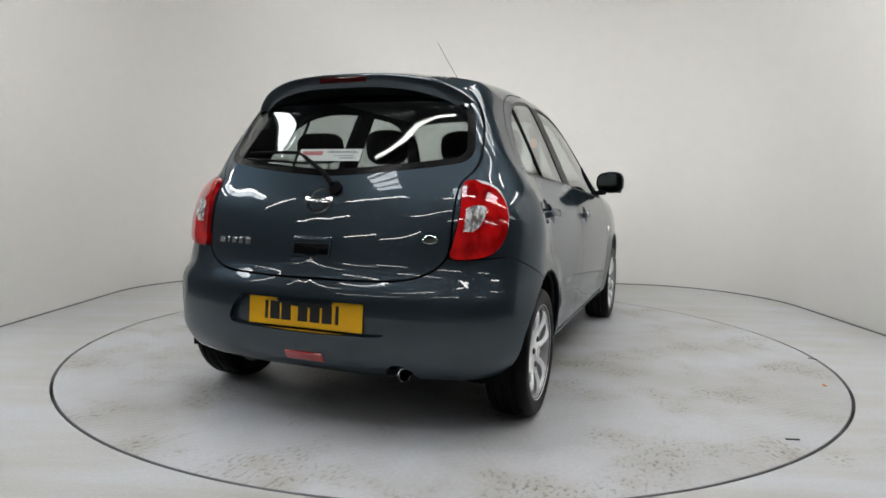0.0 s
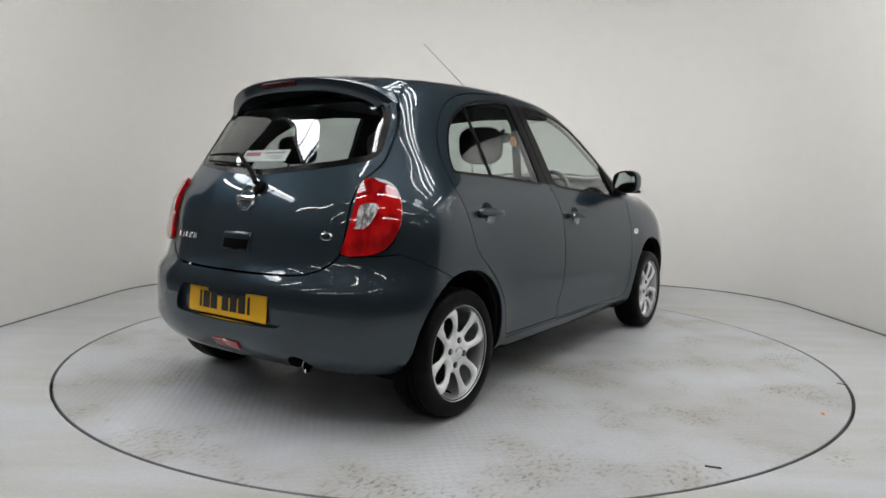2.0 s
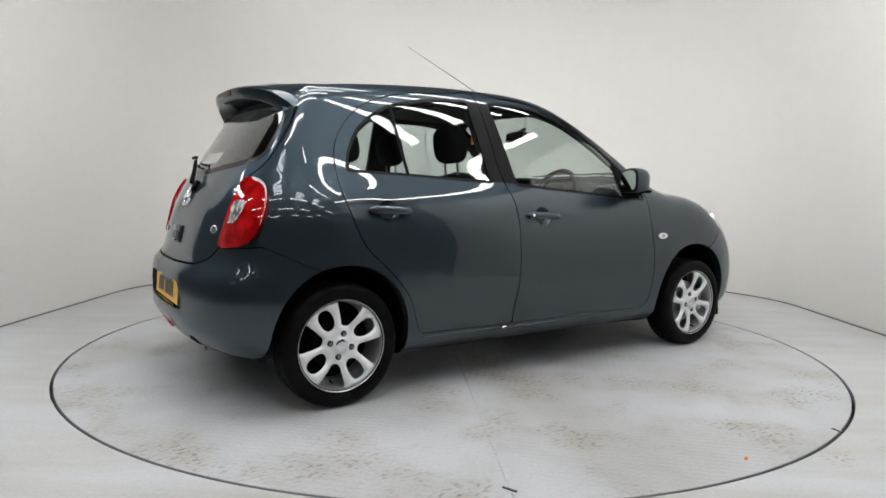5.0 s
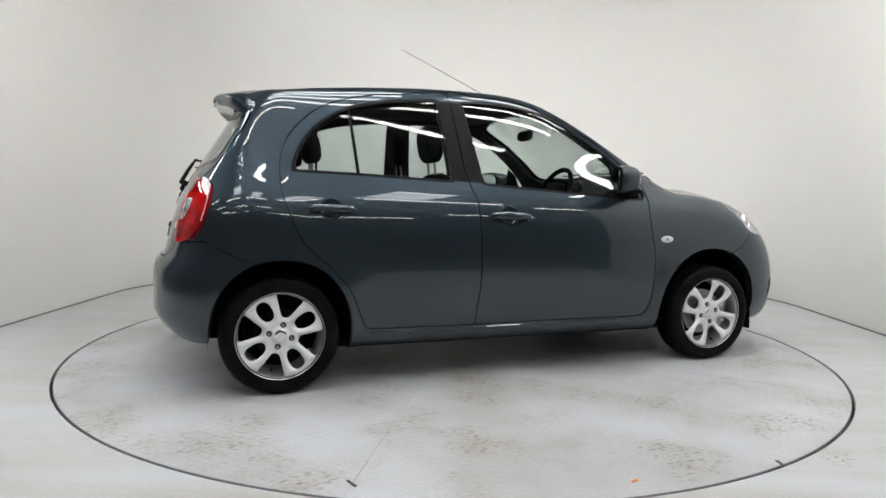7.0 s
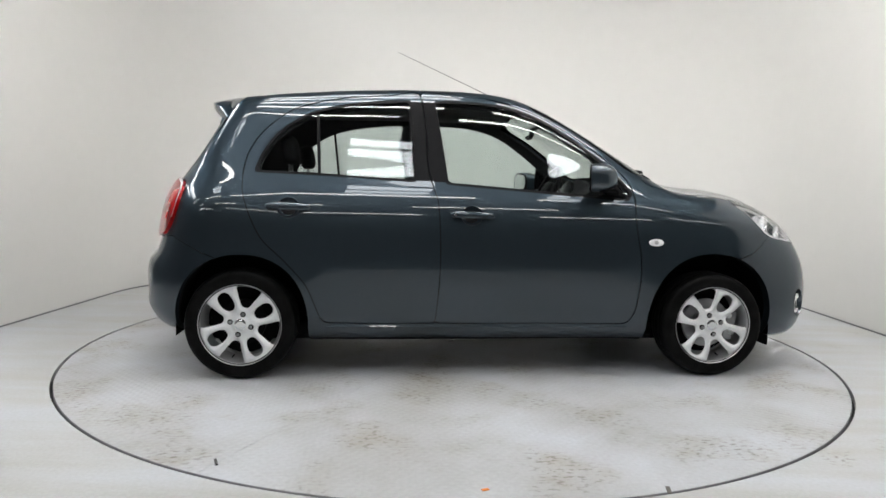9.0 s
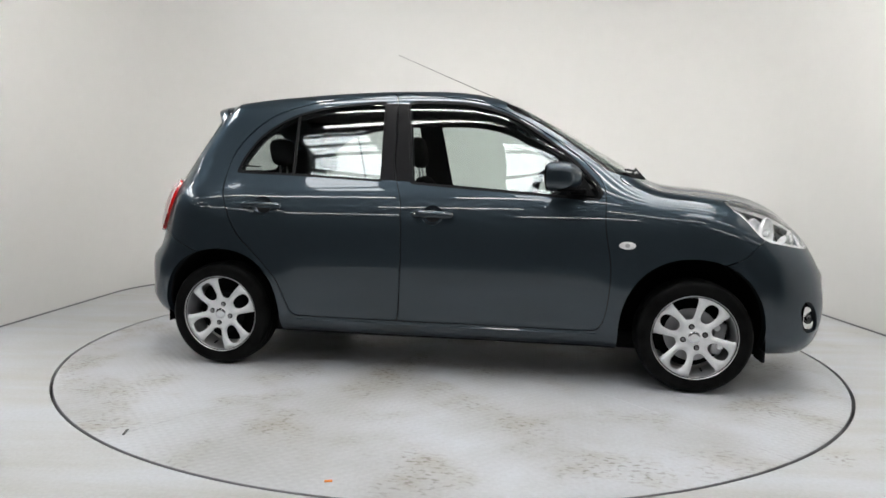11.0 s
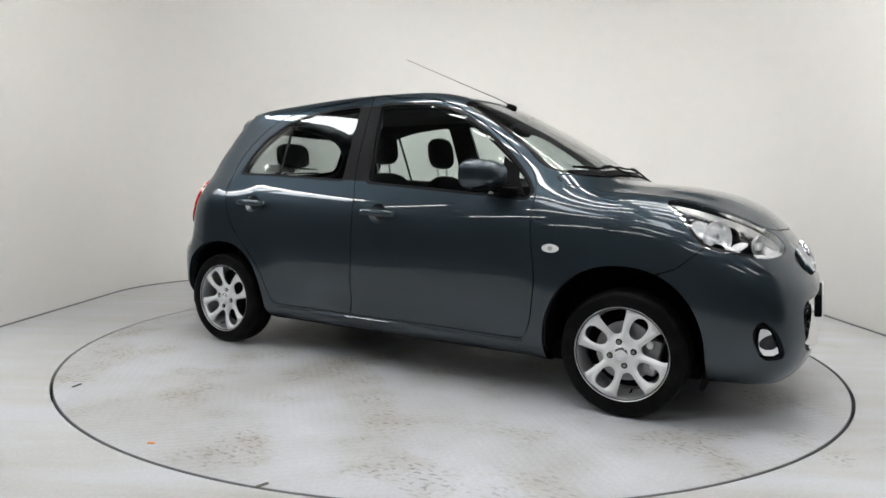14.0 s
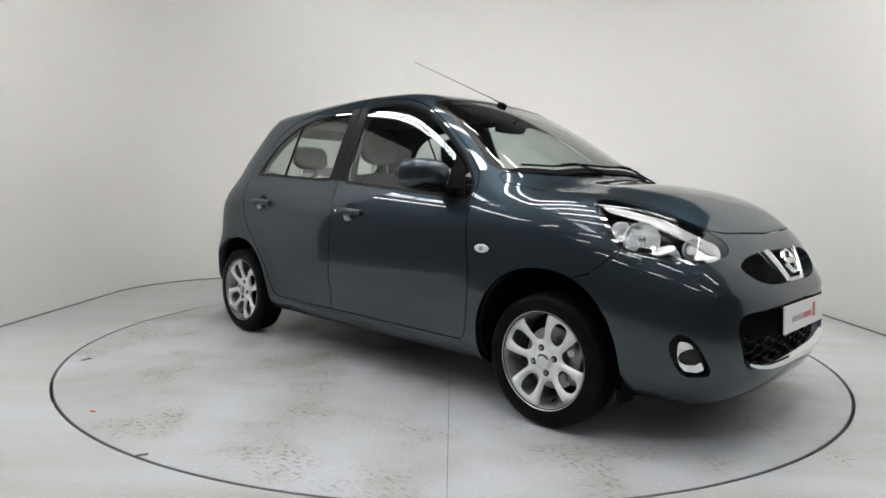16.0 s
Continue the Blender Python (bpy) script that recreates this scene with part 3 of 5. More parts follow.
PILLAR_TRIM = [(-0.376, 1.012), (-0.402, 1.432), (-0.24, 1.430), (-0.180, 1.003)]
REAR_DOOR = catmull([(-0.276, 1.006), (-0.295, 1.10), (-0.330, 1.477), (-0.47, 1.470), (-0.763, 1.440), (-0.995, 1.37), (-1.132, 1.258), (-1.205, 1.137), (-1.220, 1.00), (-1.203, 0.90),
                     (-1.124, 0.717), (-1.013, 0.608), (-0.903, 0.482), (-0.852, 0.36), (-0.825, 0.30), (-0.78, 0.285), (-0.27, 0.283), (-0.250, 0.30), (-0.231, 0.60), (-0.243, 0.898)], True, 4)
FRONT_DOOR = catmull([(-0.276, 1.006), (-0.295, 1.10), (-0.330, 1.477), (-0.157, 1.474), (0.0, 1.466), (0.152, 1.437), (0.303, 1.377), (0.453, 1.290), (0.601, 1.189), (0.742, 1.063), (0.785, 0.974),
                      (0.788, 0.80), (0.818, 0.595), (0.808, 0.416), (0.785, 0.32), (0.74, 0.283), (0.3, 0.283), (-0.27, 0.283), (-0.250, 0.30), (-0.231, 0.60), (-0.243, 0.898)], True, 4)
REAR_GLASS = catmull([(-0.2, 1.405), (0.0, 1.405), (0.30, 1.395), (0.47, 1.36), (0.545, 1.29), (0.572, 1.19), (0.582, 1.11), (0.55, 1.072), (0.30, 1.035), (0.0, 1.012), (-0.2, 1.02)], True, 5)
HATCH = catmull([(-0.2, 1.44), (0.0, 1.44), (0.35, 1.425), (0.50, 1.38), (0.585, 1.25), (0.613, 1.10), (0.60, 1.04), (0.565, 0.99), (0.562, 0.85), (0.556, 0.72), (0.50, 0.655), (0.40, 0.621), (0.20, 0.612), (0.0, 0.610), (-0.2, 0.61)], True, 5)
TAIL_LAMP = catmull([(0.405, 0.985), (0.445, 0.996), (0.484, 0.966), (0.496, 0.89), (0.486, 0.80), (0.460, 0.735), (0.425, 0.708), (0.362, 0.703), (0.368, 0.76), (0.386, 0.87)], True, 5)
WINDSCREEN = catmull([(-0.2, 1.475), (0.0, 1.475), (0.30, 1.462), (0.50, 1.425), (0.56, 1.30), (0.61, 1.18), (0.655, 1.075), (0.60, 1.05), (0.3, 1.035), (0.0, 1.03), (-0.2, 1.03)], True, 5)
HOOD = catmull([(1.05, -0.2), (1.05, 0.0), (1.02, 0.40), (0.93, 0.60), (0.86, 0.665), (0.90, 0.69), (1.10, 0.65), (1.32, 0.598), (1.46, 0.575), (1.63, 0.522), (1.748, 0.415), (1.785, 0.25), (1.80, 0.0), (1.80, -0.2)], True, 5)
HEAD_LAMP = catmull([(1.358, 0.934), (1.44, 0.850), (1.525, 0.757), (1.628, 0.730), (1.74, 0.711), (1.795, 0.718), (1.808, 0.745), (1.769, 0.796), (1.640, 0.868), (1.465, 0.924)], True, 5)
GRILLE = catmull([(-0.2, 0.742), (0.0, 0.742), (0.22, 0.738), (0.34, 0.728), (0.43, 0.692), (0.36, 0.640), (0.24, 0.618), (0.0, 0.614), (-0.2, 0.614)], True, 5)
INTAKE = catmull([(-0.2, 0.545), (0.0, 0.545), (0.30, 0.535), (0.49, 0.527), (0.535, 0.49), (0.528, 0.42), (0.475, 0.325), (0.3, 0.30), (0.0, 0.29), (-0.2, 0.29)], True, 5)
PLATE_RECESS = catmull([(-0.2, 0.535), (0.0, 0.535), (0.20, 0.535), (0.29, 0.53), (0.33, 0.49), (0.358, 0.43), (0.345, 0.412), (0.28, 0.405), (0.0, 0.398), (-0.2, 0.398)], True, 4)
TAIL_WHITE = catmull([(0.402, 0.903), (0.436, 0.908), (0.442, 0.895), (0.430, 0.850), (0.416, 0.818), (0.388, 0.803), (0.392, 0.84)], True, 4)
EXHAUST_NOTCH = [(0.395 + 0.062 * math.cos(math.pi * k / 12), 0.238 + 0.062 * math.sin(math.pi * k / 12)) for k in range(13)] + [(0.333, 0.10), (0.457, 0.10)]
FOG = catmull([(0.738, 0.435), (0.718, 0.465), (0.685, 0.43), (0.652, 0.367), (0.630, 0.315), (0.66, 0.302), (0.70, 0.308), (0.733, 0.38)], True, 5)


FOG_BEZEL = catmull([(0.722, 0.425), (0.708, 0.440), (0.685, 0.405), (0.662, 0.355), (0.648, 0.322), (0.668, 0.316), (0.70, 0.325), (0.718, 0.37)], True, 5)


def bumper_line(x):
    """Height of the seam between bumpers and wings."""
    return np.where(x < 0, np.interp(x, [-1.62, -1.557, -1.39, -1.3], [0.706, 0.715, 0.636, 0.60]), np.interp(x, [1.30, 1.36, 1.43, 1.535, 1.60, 2.1], [0.60, 0.634, 0.658, 0.755, 0.80, 0.90]))


def side(v):
    return (np.abs(v[:, 1]) > 0.42)


def skin_at(axis, a, b):
    """The skin's place and normal: from the side at (x, z), from behind or ahead at (y, z), from above at (x, y)."""
    start, way = {"right": ((a, 0, b), (0, -1, 0)), "left": ((a, 0, b), (0, 1, 0)), "rear": ((-0.8, a, b), (-1, 0, 0)),
                  "front": ((1.2, a, b), (1, 0, 0)), "top": ((a, b, 0.75), (0, 0, 1))}[axis]
    p = meet(np.array([start], float), np.array([way], float))
    return Vector(p[0]), Vector(skin_normal(p)[0])


def on_skin(axis, a, b, turn=0.0):
    """A pose on the skin: local z points out of it, local x runs level along it."""
    p, n = skin_at(axis, a, b)
    x = Vector((0, 0, 1)).cross(n).normalized() if axis != "top" else Vector((1, 0, 0))
    y = n.cross(x).normalized()
    x = y.cross(n).normalized()
    m = Matrix((x, y, n)).transposed().to_4x4()
    return Matrix.Translation(p) @ m @ pose(0, 0, 0, 0, 0, turn)


def loft(bm, rings, cap=True):
    vs = [[bm.verts.new(p) for p in r] for r in rings]
    k = len(vs[0])
    for a, b in zip(vs, vs[1:]):
        for i in range(k):
            bm.faces.new((a[i], a[(i + 1) % k], b[(i + 1) % k], b[i]))
    if cap:
        bm.faces.new(vs[0][::-1])
        bm.faces.new(vs[-1])
    return bm


def oval(bm, m, rx, ry, depth, n=32, dome=0.3):
    """A flat button with a rounded edge, its face along local z."""
    rings = []
    for s, h in ((1.0, -depth), (1.0, 0.0), (0.94, depth * dome), (0.6, depth * dome * 1.5), (0.02, depth * dome * 1.7)):
        rings.append([m @ Vector((rx * s * math.cos(2 * math.pi * k / n), ry * s * math.sin(2 * math.pi * k / n), h)) for k in range(n)])
    return loft(bm, rings)


def ring(bm, m, radius, width, depth, n=40, squash=1.0):
    """A raised flat ring, its axis along local z."""
    prof = [(radius - width / 2, 0), (radius - width / 3, depth), (radius + width / 3, depth), (radius + width / 2, 0)]
    vs = [[bm.verts.new(m @ Vector((r * math.cos(2 * math.pi * k / n), squash * r * math.sin(2 * math.pi * k / n), h))) for r, h in prof] for k in range(n)]
    for k in range(n):
        a, b = vs[k], vs[(k + 1) % n]
        for i in range(4):
            bm.faces.new((a[i], a[(i + 1) % 4], b[(i + 1) % 4], b[i]))
    return bm


def door_fittings(name, door, s):
    """Handle with its hollow on one door; s is -1 on the right side, 1 on the left."""
    face = "right" if s < 0 else "left"
    xh, zh = HANDLES[name]
    # grip: a bowed bar with rounded ends
    rings = []
    for k in range(17):
        u = k / 16 * 2 - 1
        half = 0.112
        bow = 0.034 - 0.010 * u * u
        w = 0.0175 * math.sqrt(max(1 - abs(u) ** 5, 0.02))
        m = on_skin(face, xh + half * u, zh - 0.004 * u) @ pose(0, 0, bow - 0.006)
        rings.append([m @ Vector((0, w * math.cos(a), 0.0095 * math.sin(a) * (w / 0.0175))) for a in [2 * math.pi * i / 12 for i in range(12)]])
    h = part("door_handle", loft(bmesh.new(), rings), MAT["paint"], door, "", True)
    for u in (-0.085, 0.088):
        m = on_skin(face, xh + u, zh)
        part("handle_foot", box(bmesh.new(), (0.034, 0.026, 0.03), m @ pose(0, 0, 0.010), 0.006), MAT["paint"], h, "", True)
    if name == "front_door":
        m = on_skin(face, xh - 0.088, zh)
        part("lock", oval(bmesh.new(), m @ pose(0, 0, 0.034), 0.008, 0.008, 0.003, 16), MAT["chrome"], h, "", True)
    if name == "rear_door":
        pts = [skin_at(face, -0.846 - 0.022 * k / 8, 1.030 + 0.328 * k / 8) for k in range(9)]
        part("window_bar", tube(bmesh.new(), [p - n * 0.004 for p, n in pts], 0.0085, 8), MAT["satin_black"], door, "", True)


def head_lamp_inside(head, s):
    """Bowls, bulbs and indicator behind the clear cover."""
    face = "right" if s < 0 else "left"

    def bowl(x, z, sink, way, r, depth, name, label="", facets=16):
        p, n = skin_at(face, x, z)
        at = p - n * sink
        m = look(at, at + Vector(way)) @ pose(0, 0, 0, 90, 0, 0)
        prof = [(max(0.001, r * math.sin(k / 5 * math.pi / 2)), depth * math.cos(k / 5 * math.pi / 2)) for k in range(6)]
        ob = part(name, lathe(bmesh.new(), prof + [(r + 0.003, -0.004), (r + 0.003, 0.01)], m, facets), MAT["bowl"], head, label)
        return ob, m
    ob, m = bowl(1.585, 0.812, 0.040, (1, s * 0.75, 0.10), 0.070, 0.040, "main_bowl", "bright main beam reflector")
    part("bulb_cap", oval(bmesh.new(), m @ pose(0, 0.0, 0, 90, 0, 0), 0.018, 0.018, 0.02, 20), MAT["chrome"], ob, "", True)
    bowl(1.505, 0.835, 0.026, (0.7, s * 1.0, 0.15), 0.036, 0.02, "side_bowl", "", 12)
    ob, m = bowl(1.742, 0.776, 0.034, (1, s * 0.6, 0.10), 0.040, 0.028, "indicator_bowl", "", 14)
    part("indicator_bulb", oval(bmesh.new(), m @ pose(0, 0.002, 0, 90, 0, 0), 0.019, 0.019, 0.015, 20), MAT["lens_white"], ob, "", True)
    part("bright_wing", oval(bmesh.new(), on_skin(face, 1.665, 0.772) @ pose(0, 0, -0.035, 0, 0, 20), 0.05, 0.016, 0.006, 20), MAT["bowl"], head, "", True)


def build_body(car):
    rest = skin_mesh()
    for i in (0, 1):
        v = rest[0]
        _, rest = split(rest, np.where(np.abs(v[:, 1]) > 0.45, arch(v[:, 0], v[:, 2], i), 1.0))
    v = rest[0]
    pan, rest = split(rest, np.where(np.abs(v[:, 0]) < 1.6, v[:, 2] - 0.196, 1.0))
    panel("floor_pan", both(pan), MAT["black"], car)
    always = lambda v: np.ones(len(v), bool)
    back, ahead = (lambda v: v[:, 0] < -1.0), (lambda v: v[:, 0] > 0.9)
    # lining behind the skin, with the window openings
    lining = rest
    for o, a, b, ok in ((REAR_WINDOW, X, Z, side), (FRONT_WINDOW, X, Z, side), (REAR_GLASS, Y, Z, back), (WINDSCREEN, Y, Z, lambda v: v[:, 0] > 0.1)):
        _, lining = take(lining, o, a, b, ok, -0.006)
    v = lining[0]
    lining, _ = split(lining, np.maximum(v[:, 0] - 1.0, -1.56 - v[:, 0]))
    v = lining[0]
    head, lining = split(lining, np.where(np.abs(v[:, 0]) < 1.4, 1.46 - v[:, 2], 1.0))
    panel("cabin_lining", both(moved(lining, -0.026)), MAT["lining"], car, 0.012)
    panel("headlining", both(moved(head, -0.026)), MAT["headliner"], car, 0.012)
    gap = 0.0028
    for sgn in (1, -1):
        flip = (lambda m: m) if sgn == 1 else mirrored
        r = rest
        r = skin_side(r, flip, car, gap)
    remain = r
    # parts across the middle
    glass, remain = take(remain, REAR_GLASS, Y, Z, back)
    v = glass[0]
    # printed border; above 1.335 the black also paints in the spoiler's shade
    glass, frit = split(glass, np.maximum(outline_distance(REAR_GLASS, Y(v), Z(v)) + 0.030, v[:, 2] - 1.335))
    panel("rear_window_border", both(frit), MAT["gloss_black"], car, 0.004, "black printed border of the rear window, top band also blackened for spoiler shade", 0.003)
    panel("rear_window", both(glass), MAT["rear_glass"], car, 0.004, "dark rear window glass", 0.003).visible_shadow = False
    hatch, remain = take(remain, HATCH, Y, Z, back, 0.0, 0.0042)
    panel("tailgate", both(hatch), MAT["paint"], car)
    screen, remain = take(remain, WINDSCREEN, Y, Z, lambda v: v[:, 0] > 0.1)
    v = screen[0]
    screen, frit = split(screen, outline_distance(WINDSCREEN, Y(v), Z(v)) + 0.018)
    panel("windscreen_border", both(frit), MAT["gloss_black"], car, 0.004, "black printed border of the windscreen", 0.003)
    panel("windscreen", both(screen), MAT["glass"], car, 0.004, "clear windscreen glass", 0.003).visible_shadow = False
    hood, remain = take(remain, HOOD, X, Y, lambda v: (v[:, 0] > 0.8) & (v[:, 2] > 0.78), 0.0, gap)
    panel("bonnet", both(hood), MAT["paint"], car)
    v = remain[0]
    bump, remain = split(remain, np.where(v[:, 0] < -1.2, v[:, 2] - bumper_line(v[:, 0]) + 0.002, 1.0))
    v = remain[0]
    _, remain = split(remain, np.where(v[:, 0] < -1.2, v[:, 2] - bumper_line(v[:, 0]) - 0.002, 1.0))
    rec, bump = take(bump, PLATE_RECESS, Y, Z, back)
    _, cut_out = take(bump, EXHAUST_NOTCH, Y, Z, back)
    mv, mn, mt = mirrored(bump)
    whole = np.concatenate([cut_out[0], mv]), np.concatenate([cut_out[1], mn]), np.concatenate([cut_out[2], mt + len(cut_out[0])])
    ob = panel("rear_bumper", whole, MAT["paint"], car, 0.028)
    panel("plate_recess", both(moved(rec, -0.024)), MAT["paint"], ob)
    v = remain[0]
    bump, remain = split(remain, np.where(v[:, 0] > 1.2, v[:, 2] - bumper_line(v[:, 0]) + 0.003, 1.0))
    v = remain[0]
    _, remain = split(remain, np.where(v[:, 0] > 1.2, v[:, 2] - bumper_line(v[:, 0]) - 0.003, 1.0))
    g, bump = take(bump, GRILLE, Y, Z, ahead)
    panel("upper_grille", both(moved(g, -0.055)), MAT["black"], car)
    g, bump = take(bump, INTAKE, Y, Z, ahead)
    panel("lower_grille", both(moved(g, -0.08)), MAT["black"], car)
    panel("front_bumper", both(bump), MAT["paint"], car, 0.045)
    panel("body_shell", both(remain), MAT["paint"], car, 0.010)


def handle_cup(xh, zh, radius=0.056, nr=10, na=48):
    """A round hollow pressed into the right door behind its handle."""
    rad = np.linspace(0.0, 1.0, nr + 1)[1:]
    ang = np.linspace(0, 2 * np.pi, na, endpoint=False)
    rr, aa = np.meshgrid(rad, ang, indexing="ij")
    x = np.concatenate([[xh], (xh + radius * rr * np.cos(aa)).ravel()])
    z = np.concatenate([[zh], (zh + radius / 1.12 * rr * np.sin(aa)).ravel()])
    deep = np.concatenate([[1.0], (1 - rr ** 3.5).ravel()])
    p = meet(np.stack([x, np.zeros_like(x), z], 1), np.tile((0.0, -1.0, 0.0), (len(x), 1)))
    n = skin_normal(p)
    k = np.arange(na)
    tris = [np.stack([np.zeros(na, int), 1 + (k + 1) % na, 1 + k], 1)]
    for i in range(nr - 1):
        p0, p1, q0, q1 = 1 + i * na + k, 1 + i * na + (k + 1) % na, 1 + (i + 1) * na + k, 1 + (i + 1) * na + (k + 1) % na
        tris += [np.stack([p0, p1, q1], 1), np.stack([p0, q1, q0], 1)]
    t = np.concatenate(tris)
    face = np.cross(p[t[0, 1]] - p[t[0, 0]], p[t[0, 2]] - p[t[0, 0]])
    if face @ n[0] < 0:
        t = t[:, ::-1]
    return renormal((p - n * (0.034 * deep)[:, None], n, t))


def skin_side(r, flip, car, gap):
    ahead = lambda v: v[:, 0] > 0.9
    lamp, r = take(r, TAIL_LAMP, TAIL_ANGLE, Z, lambda v: v[:, 0] < -1.2, 0.0, 0.001)
    v = lamp[0]
    d = -outline_distance(TAIL_LAMP, TAIL_ANGLE(v), Z(v))
    lamp = (v + lamp[1] * (0.018 + 0.008 * smooth(d, 0.0, 0.03))[:, None], lamp[1], lamp[2])
    v = lamp[0]
    # narrow outer rim; its white colour paints in the rim's reflection
    rim, lamp = split(lamp, np.maximum(outline_distance(TAIL_LAMP, TAIL_ANGLE(v), Z(v)) * -1 - 0.0028, 0.435 - TAIL_ANGLE(v)))
    clear, red = take(lamp, TAIL_WHITE, TAIL_ANGLE, Z, lambda v: v[:, 0] < -1.2)
    ob = panel("tail_lamp", flip(red), MAT["red_lens"], car, 0.026, "bulging glossy red tail lamp")
    panel("lamp_rim_glint", flip(rim), MAT["lens_white"], ob, 0.003, "clear outer rim, coloured white for its reflection")
    panel("lamp_side", flip(moved(rim, -0.003)), MAT["red_lens"], ob, 0.024)
    panel("reversing_lens", flip(clear), MAT["ribbed"], ob, 0.004, "clear ribbed reversing lens")
    panel("reflector", flip(moved(red, -0.027)), MAT["red_glow"], ob, 0.003)
    panel("bulb_bowl", flip(moved(clear, -0.020)), MAT["bowl"], ob, 0.003)
    panel("lamp_tray", flip(moved(lamp, -0.035)), MAT["black"], ob, 0.003)
    lamp, r = take(r, HEAD_LAMP, X, Z, lambda v: (v[:, 0] > 1.2) & (np.abs(v[:, 1]) > 0.4), 0.0, 0.001)
    head = panel("headlamp", flip(lamp), MAT["clear"], car, 0.003, "clear headlamp with bright reflector bowls")
    head.visible_shadow = False
    mid_z = np.interp(X(lamp[0]), [1.36, 1.44, 1.525, 1.63, 1.74, 1.80], [0.925, 0.885, 0.835, 0.795, 0.752, 0.73])
    edge, _ = split(lamp, np.maximum(-(outline_distance(HEAD_LAMP, X(lamp[0]), Z(lamp[0])) + 0.014), Z(lamp[0]) - mid_z))
    panel("lamp_edge", flip(moved(edge, -0.006)), MAT["chrome"], head, 0.02)
    d = outline_distance(HEAD_LAMP, X(lamp[0]), Z(lamp[0]))
    band, _ = split(lamp, np.maximum(np.maximum(d + 0.010, -0.030 - d), mid_z + 0.012 - Z(lamp[0])))
    panel("lamp_band", flip(moved(band, -0.016)), MAT["brake"], head, 0.004, "grey ribbed band along the upper edge")
    tip, _ = split(lamp, np.maximum(1.752 - X(lamp[0]), d + 0.006))
    panel("lamp_tip", flip(moved(tip, -0.020)), MAT["bowl"], head, 0.004)
    panel("lamp_tray", flip(moved(lamp, -0.085)), MAT["black"], head, 0.004)
    head_lamp_inside(head, -1 if flip is not mirrored else 1)
    fog, r = take(r, FOG, Y, Z, lambda v: v[:, 0] > 1.5)
    tray = panel("fog_lamp", flip(moved(fog, -0.025)), MAT["gloss_black"], car)
    bez, _ = take(fog, FOG_BEZEL, Y, Z, lambda v: v[:, 0] > 1.5)
    v = bez[0]
    hole = np.hypot(v[:, 1] + 0.688, (v[:, 2] - 0.376) * 0.9) - 0.030
    lens, bez = split(bez, hole)
    panel("bezel", flip(moved(bez, -0.010)), MAT["chrome"], tray, 0.012, "chrome bezel")
    panel("lens", flip(moved(lens, -0.016)), MAT["clear"], tray, 0.003).visible_shadow = False
    for name, outline, window in (("rear_door", REAR_DOOR, REAR_WINDOW), ("front_door", FRONT_DOOR, FRONT_WINDOW)):
        door, r = take(r, outline, X, Z, side, 0.0, gap)
        glass, door = take(door, window, X, Z, side)
        seal, door = take(door, window, X, Z, side, 0.014)
        trim, door = take(door, PILLAR_TRIM, X, Z, side)
        xh, zh = HANDLES[name]
        v = door[0]
        cup, door = split(door, np.where(side(v), np.hypot(v[:, 0] - xh, (v[:, 2] - zh) * 1.12) - 0.056, 1.0))
        cup = handle_cup(xh, zh)
        ob = panel(name, flip(door), MAT["paint"], car)
        panel("handle_cup", flip(cup), MAT["paint"], ob, 0.002)
        panel("window", flip(glass), MAT["glass"], ob, 0.004, "", 0.004).visible_shadow = False
        panel("window_seal", flip(seal), MAT["satin_black"], ob, 0.012, "", 0.001)
        panel("pillar_trim", flip(trim), MAT["satin_black"], ob, 0.006)
        door_fittings(name, ob, -1 if flip is not mirrored else 1)
    return r


car = new("car")
build_body(car)
tagged(car, "slate grey five-door hatchback car standing on the turntable", "car")


# ---- wheels ----
def spoke_hole(v, c, kind):
    """Distance to one hole of the alloy face in the direction c: an oval, or a wedge between two pairs of spokes."""
    u = v[:, 0] * math.cos(c) + v[:, 2] * math.sin(c)
    w = -v[:, 0] * math.sin(c) + v[:, 2] * math.cos(c)
    if kind == 0:
        g = (np.power(np.power(np.abs((u - 0.131) / 0.050), 2.4) + np.power(np.abs(w / (0.033 * (1 + 2.0 * (u - 0.131)))), 2.4), 1 / 2.4) - 1) * 0.035
    else:
        r = np.hypot(u, w)
        g = smax(smax(0.086 - r, r - 0.195, 0.010), np.abs(w) - (r - 0.052) * 0.46, 0.016)
    return np.where(u > 0, g, 1.0)


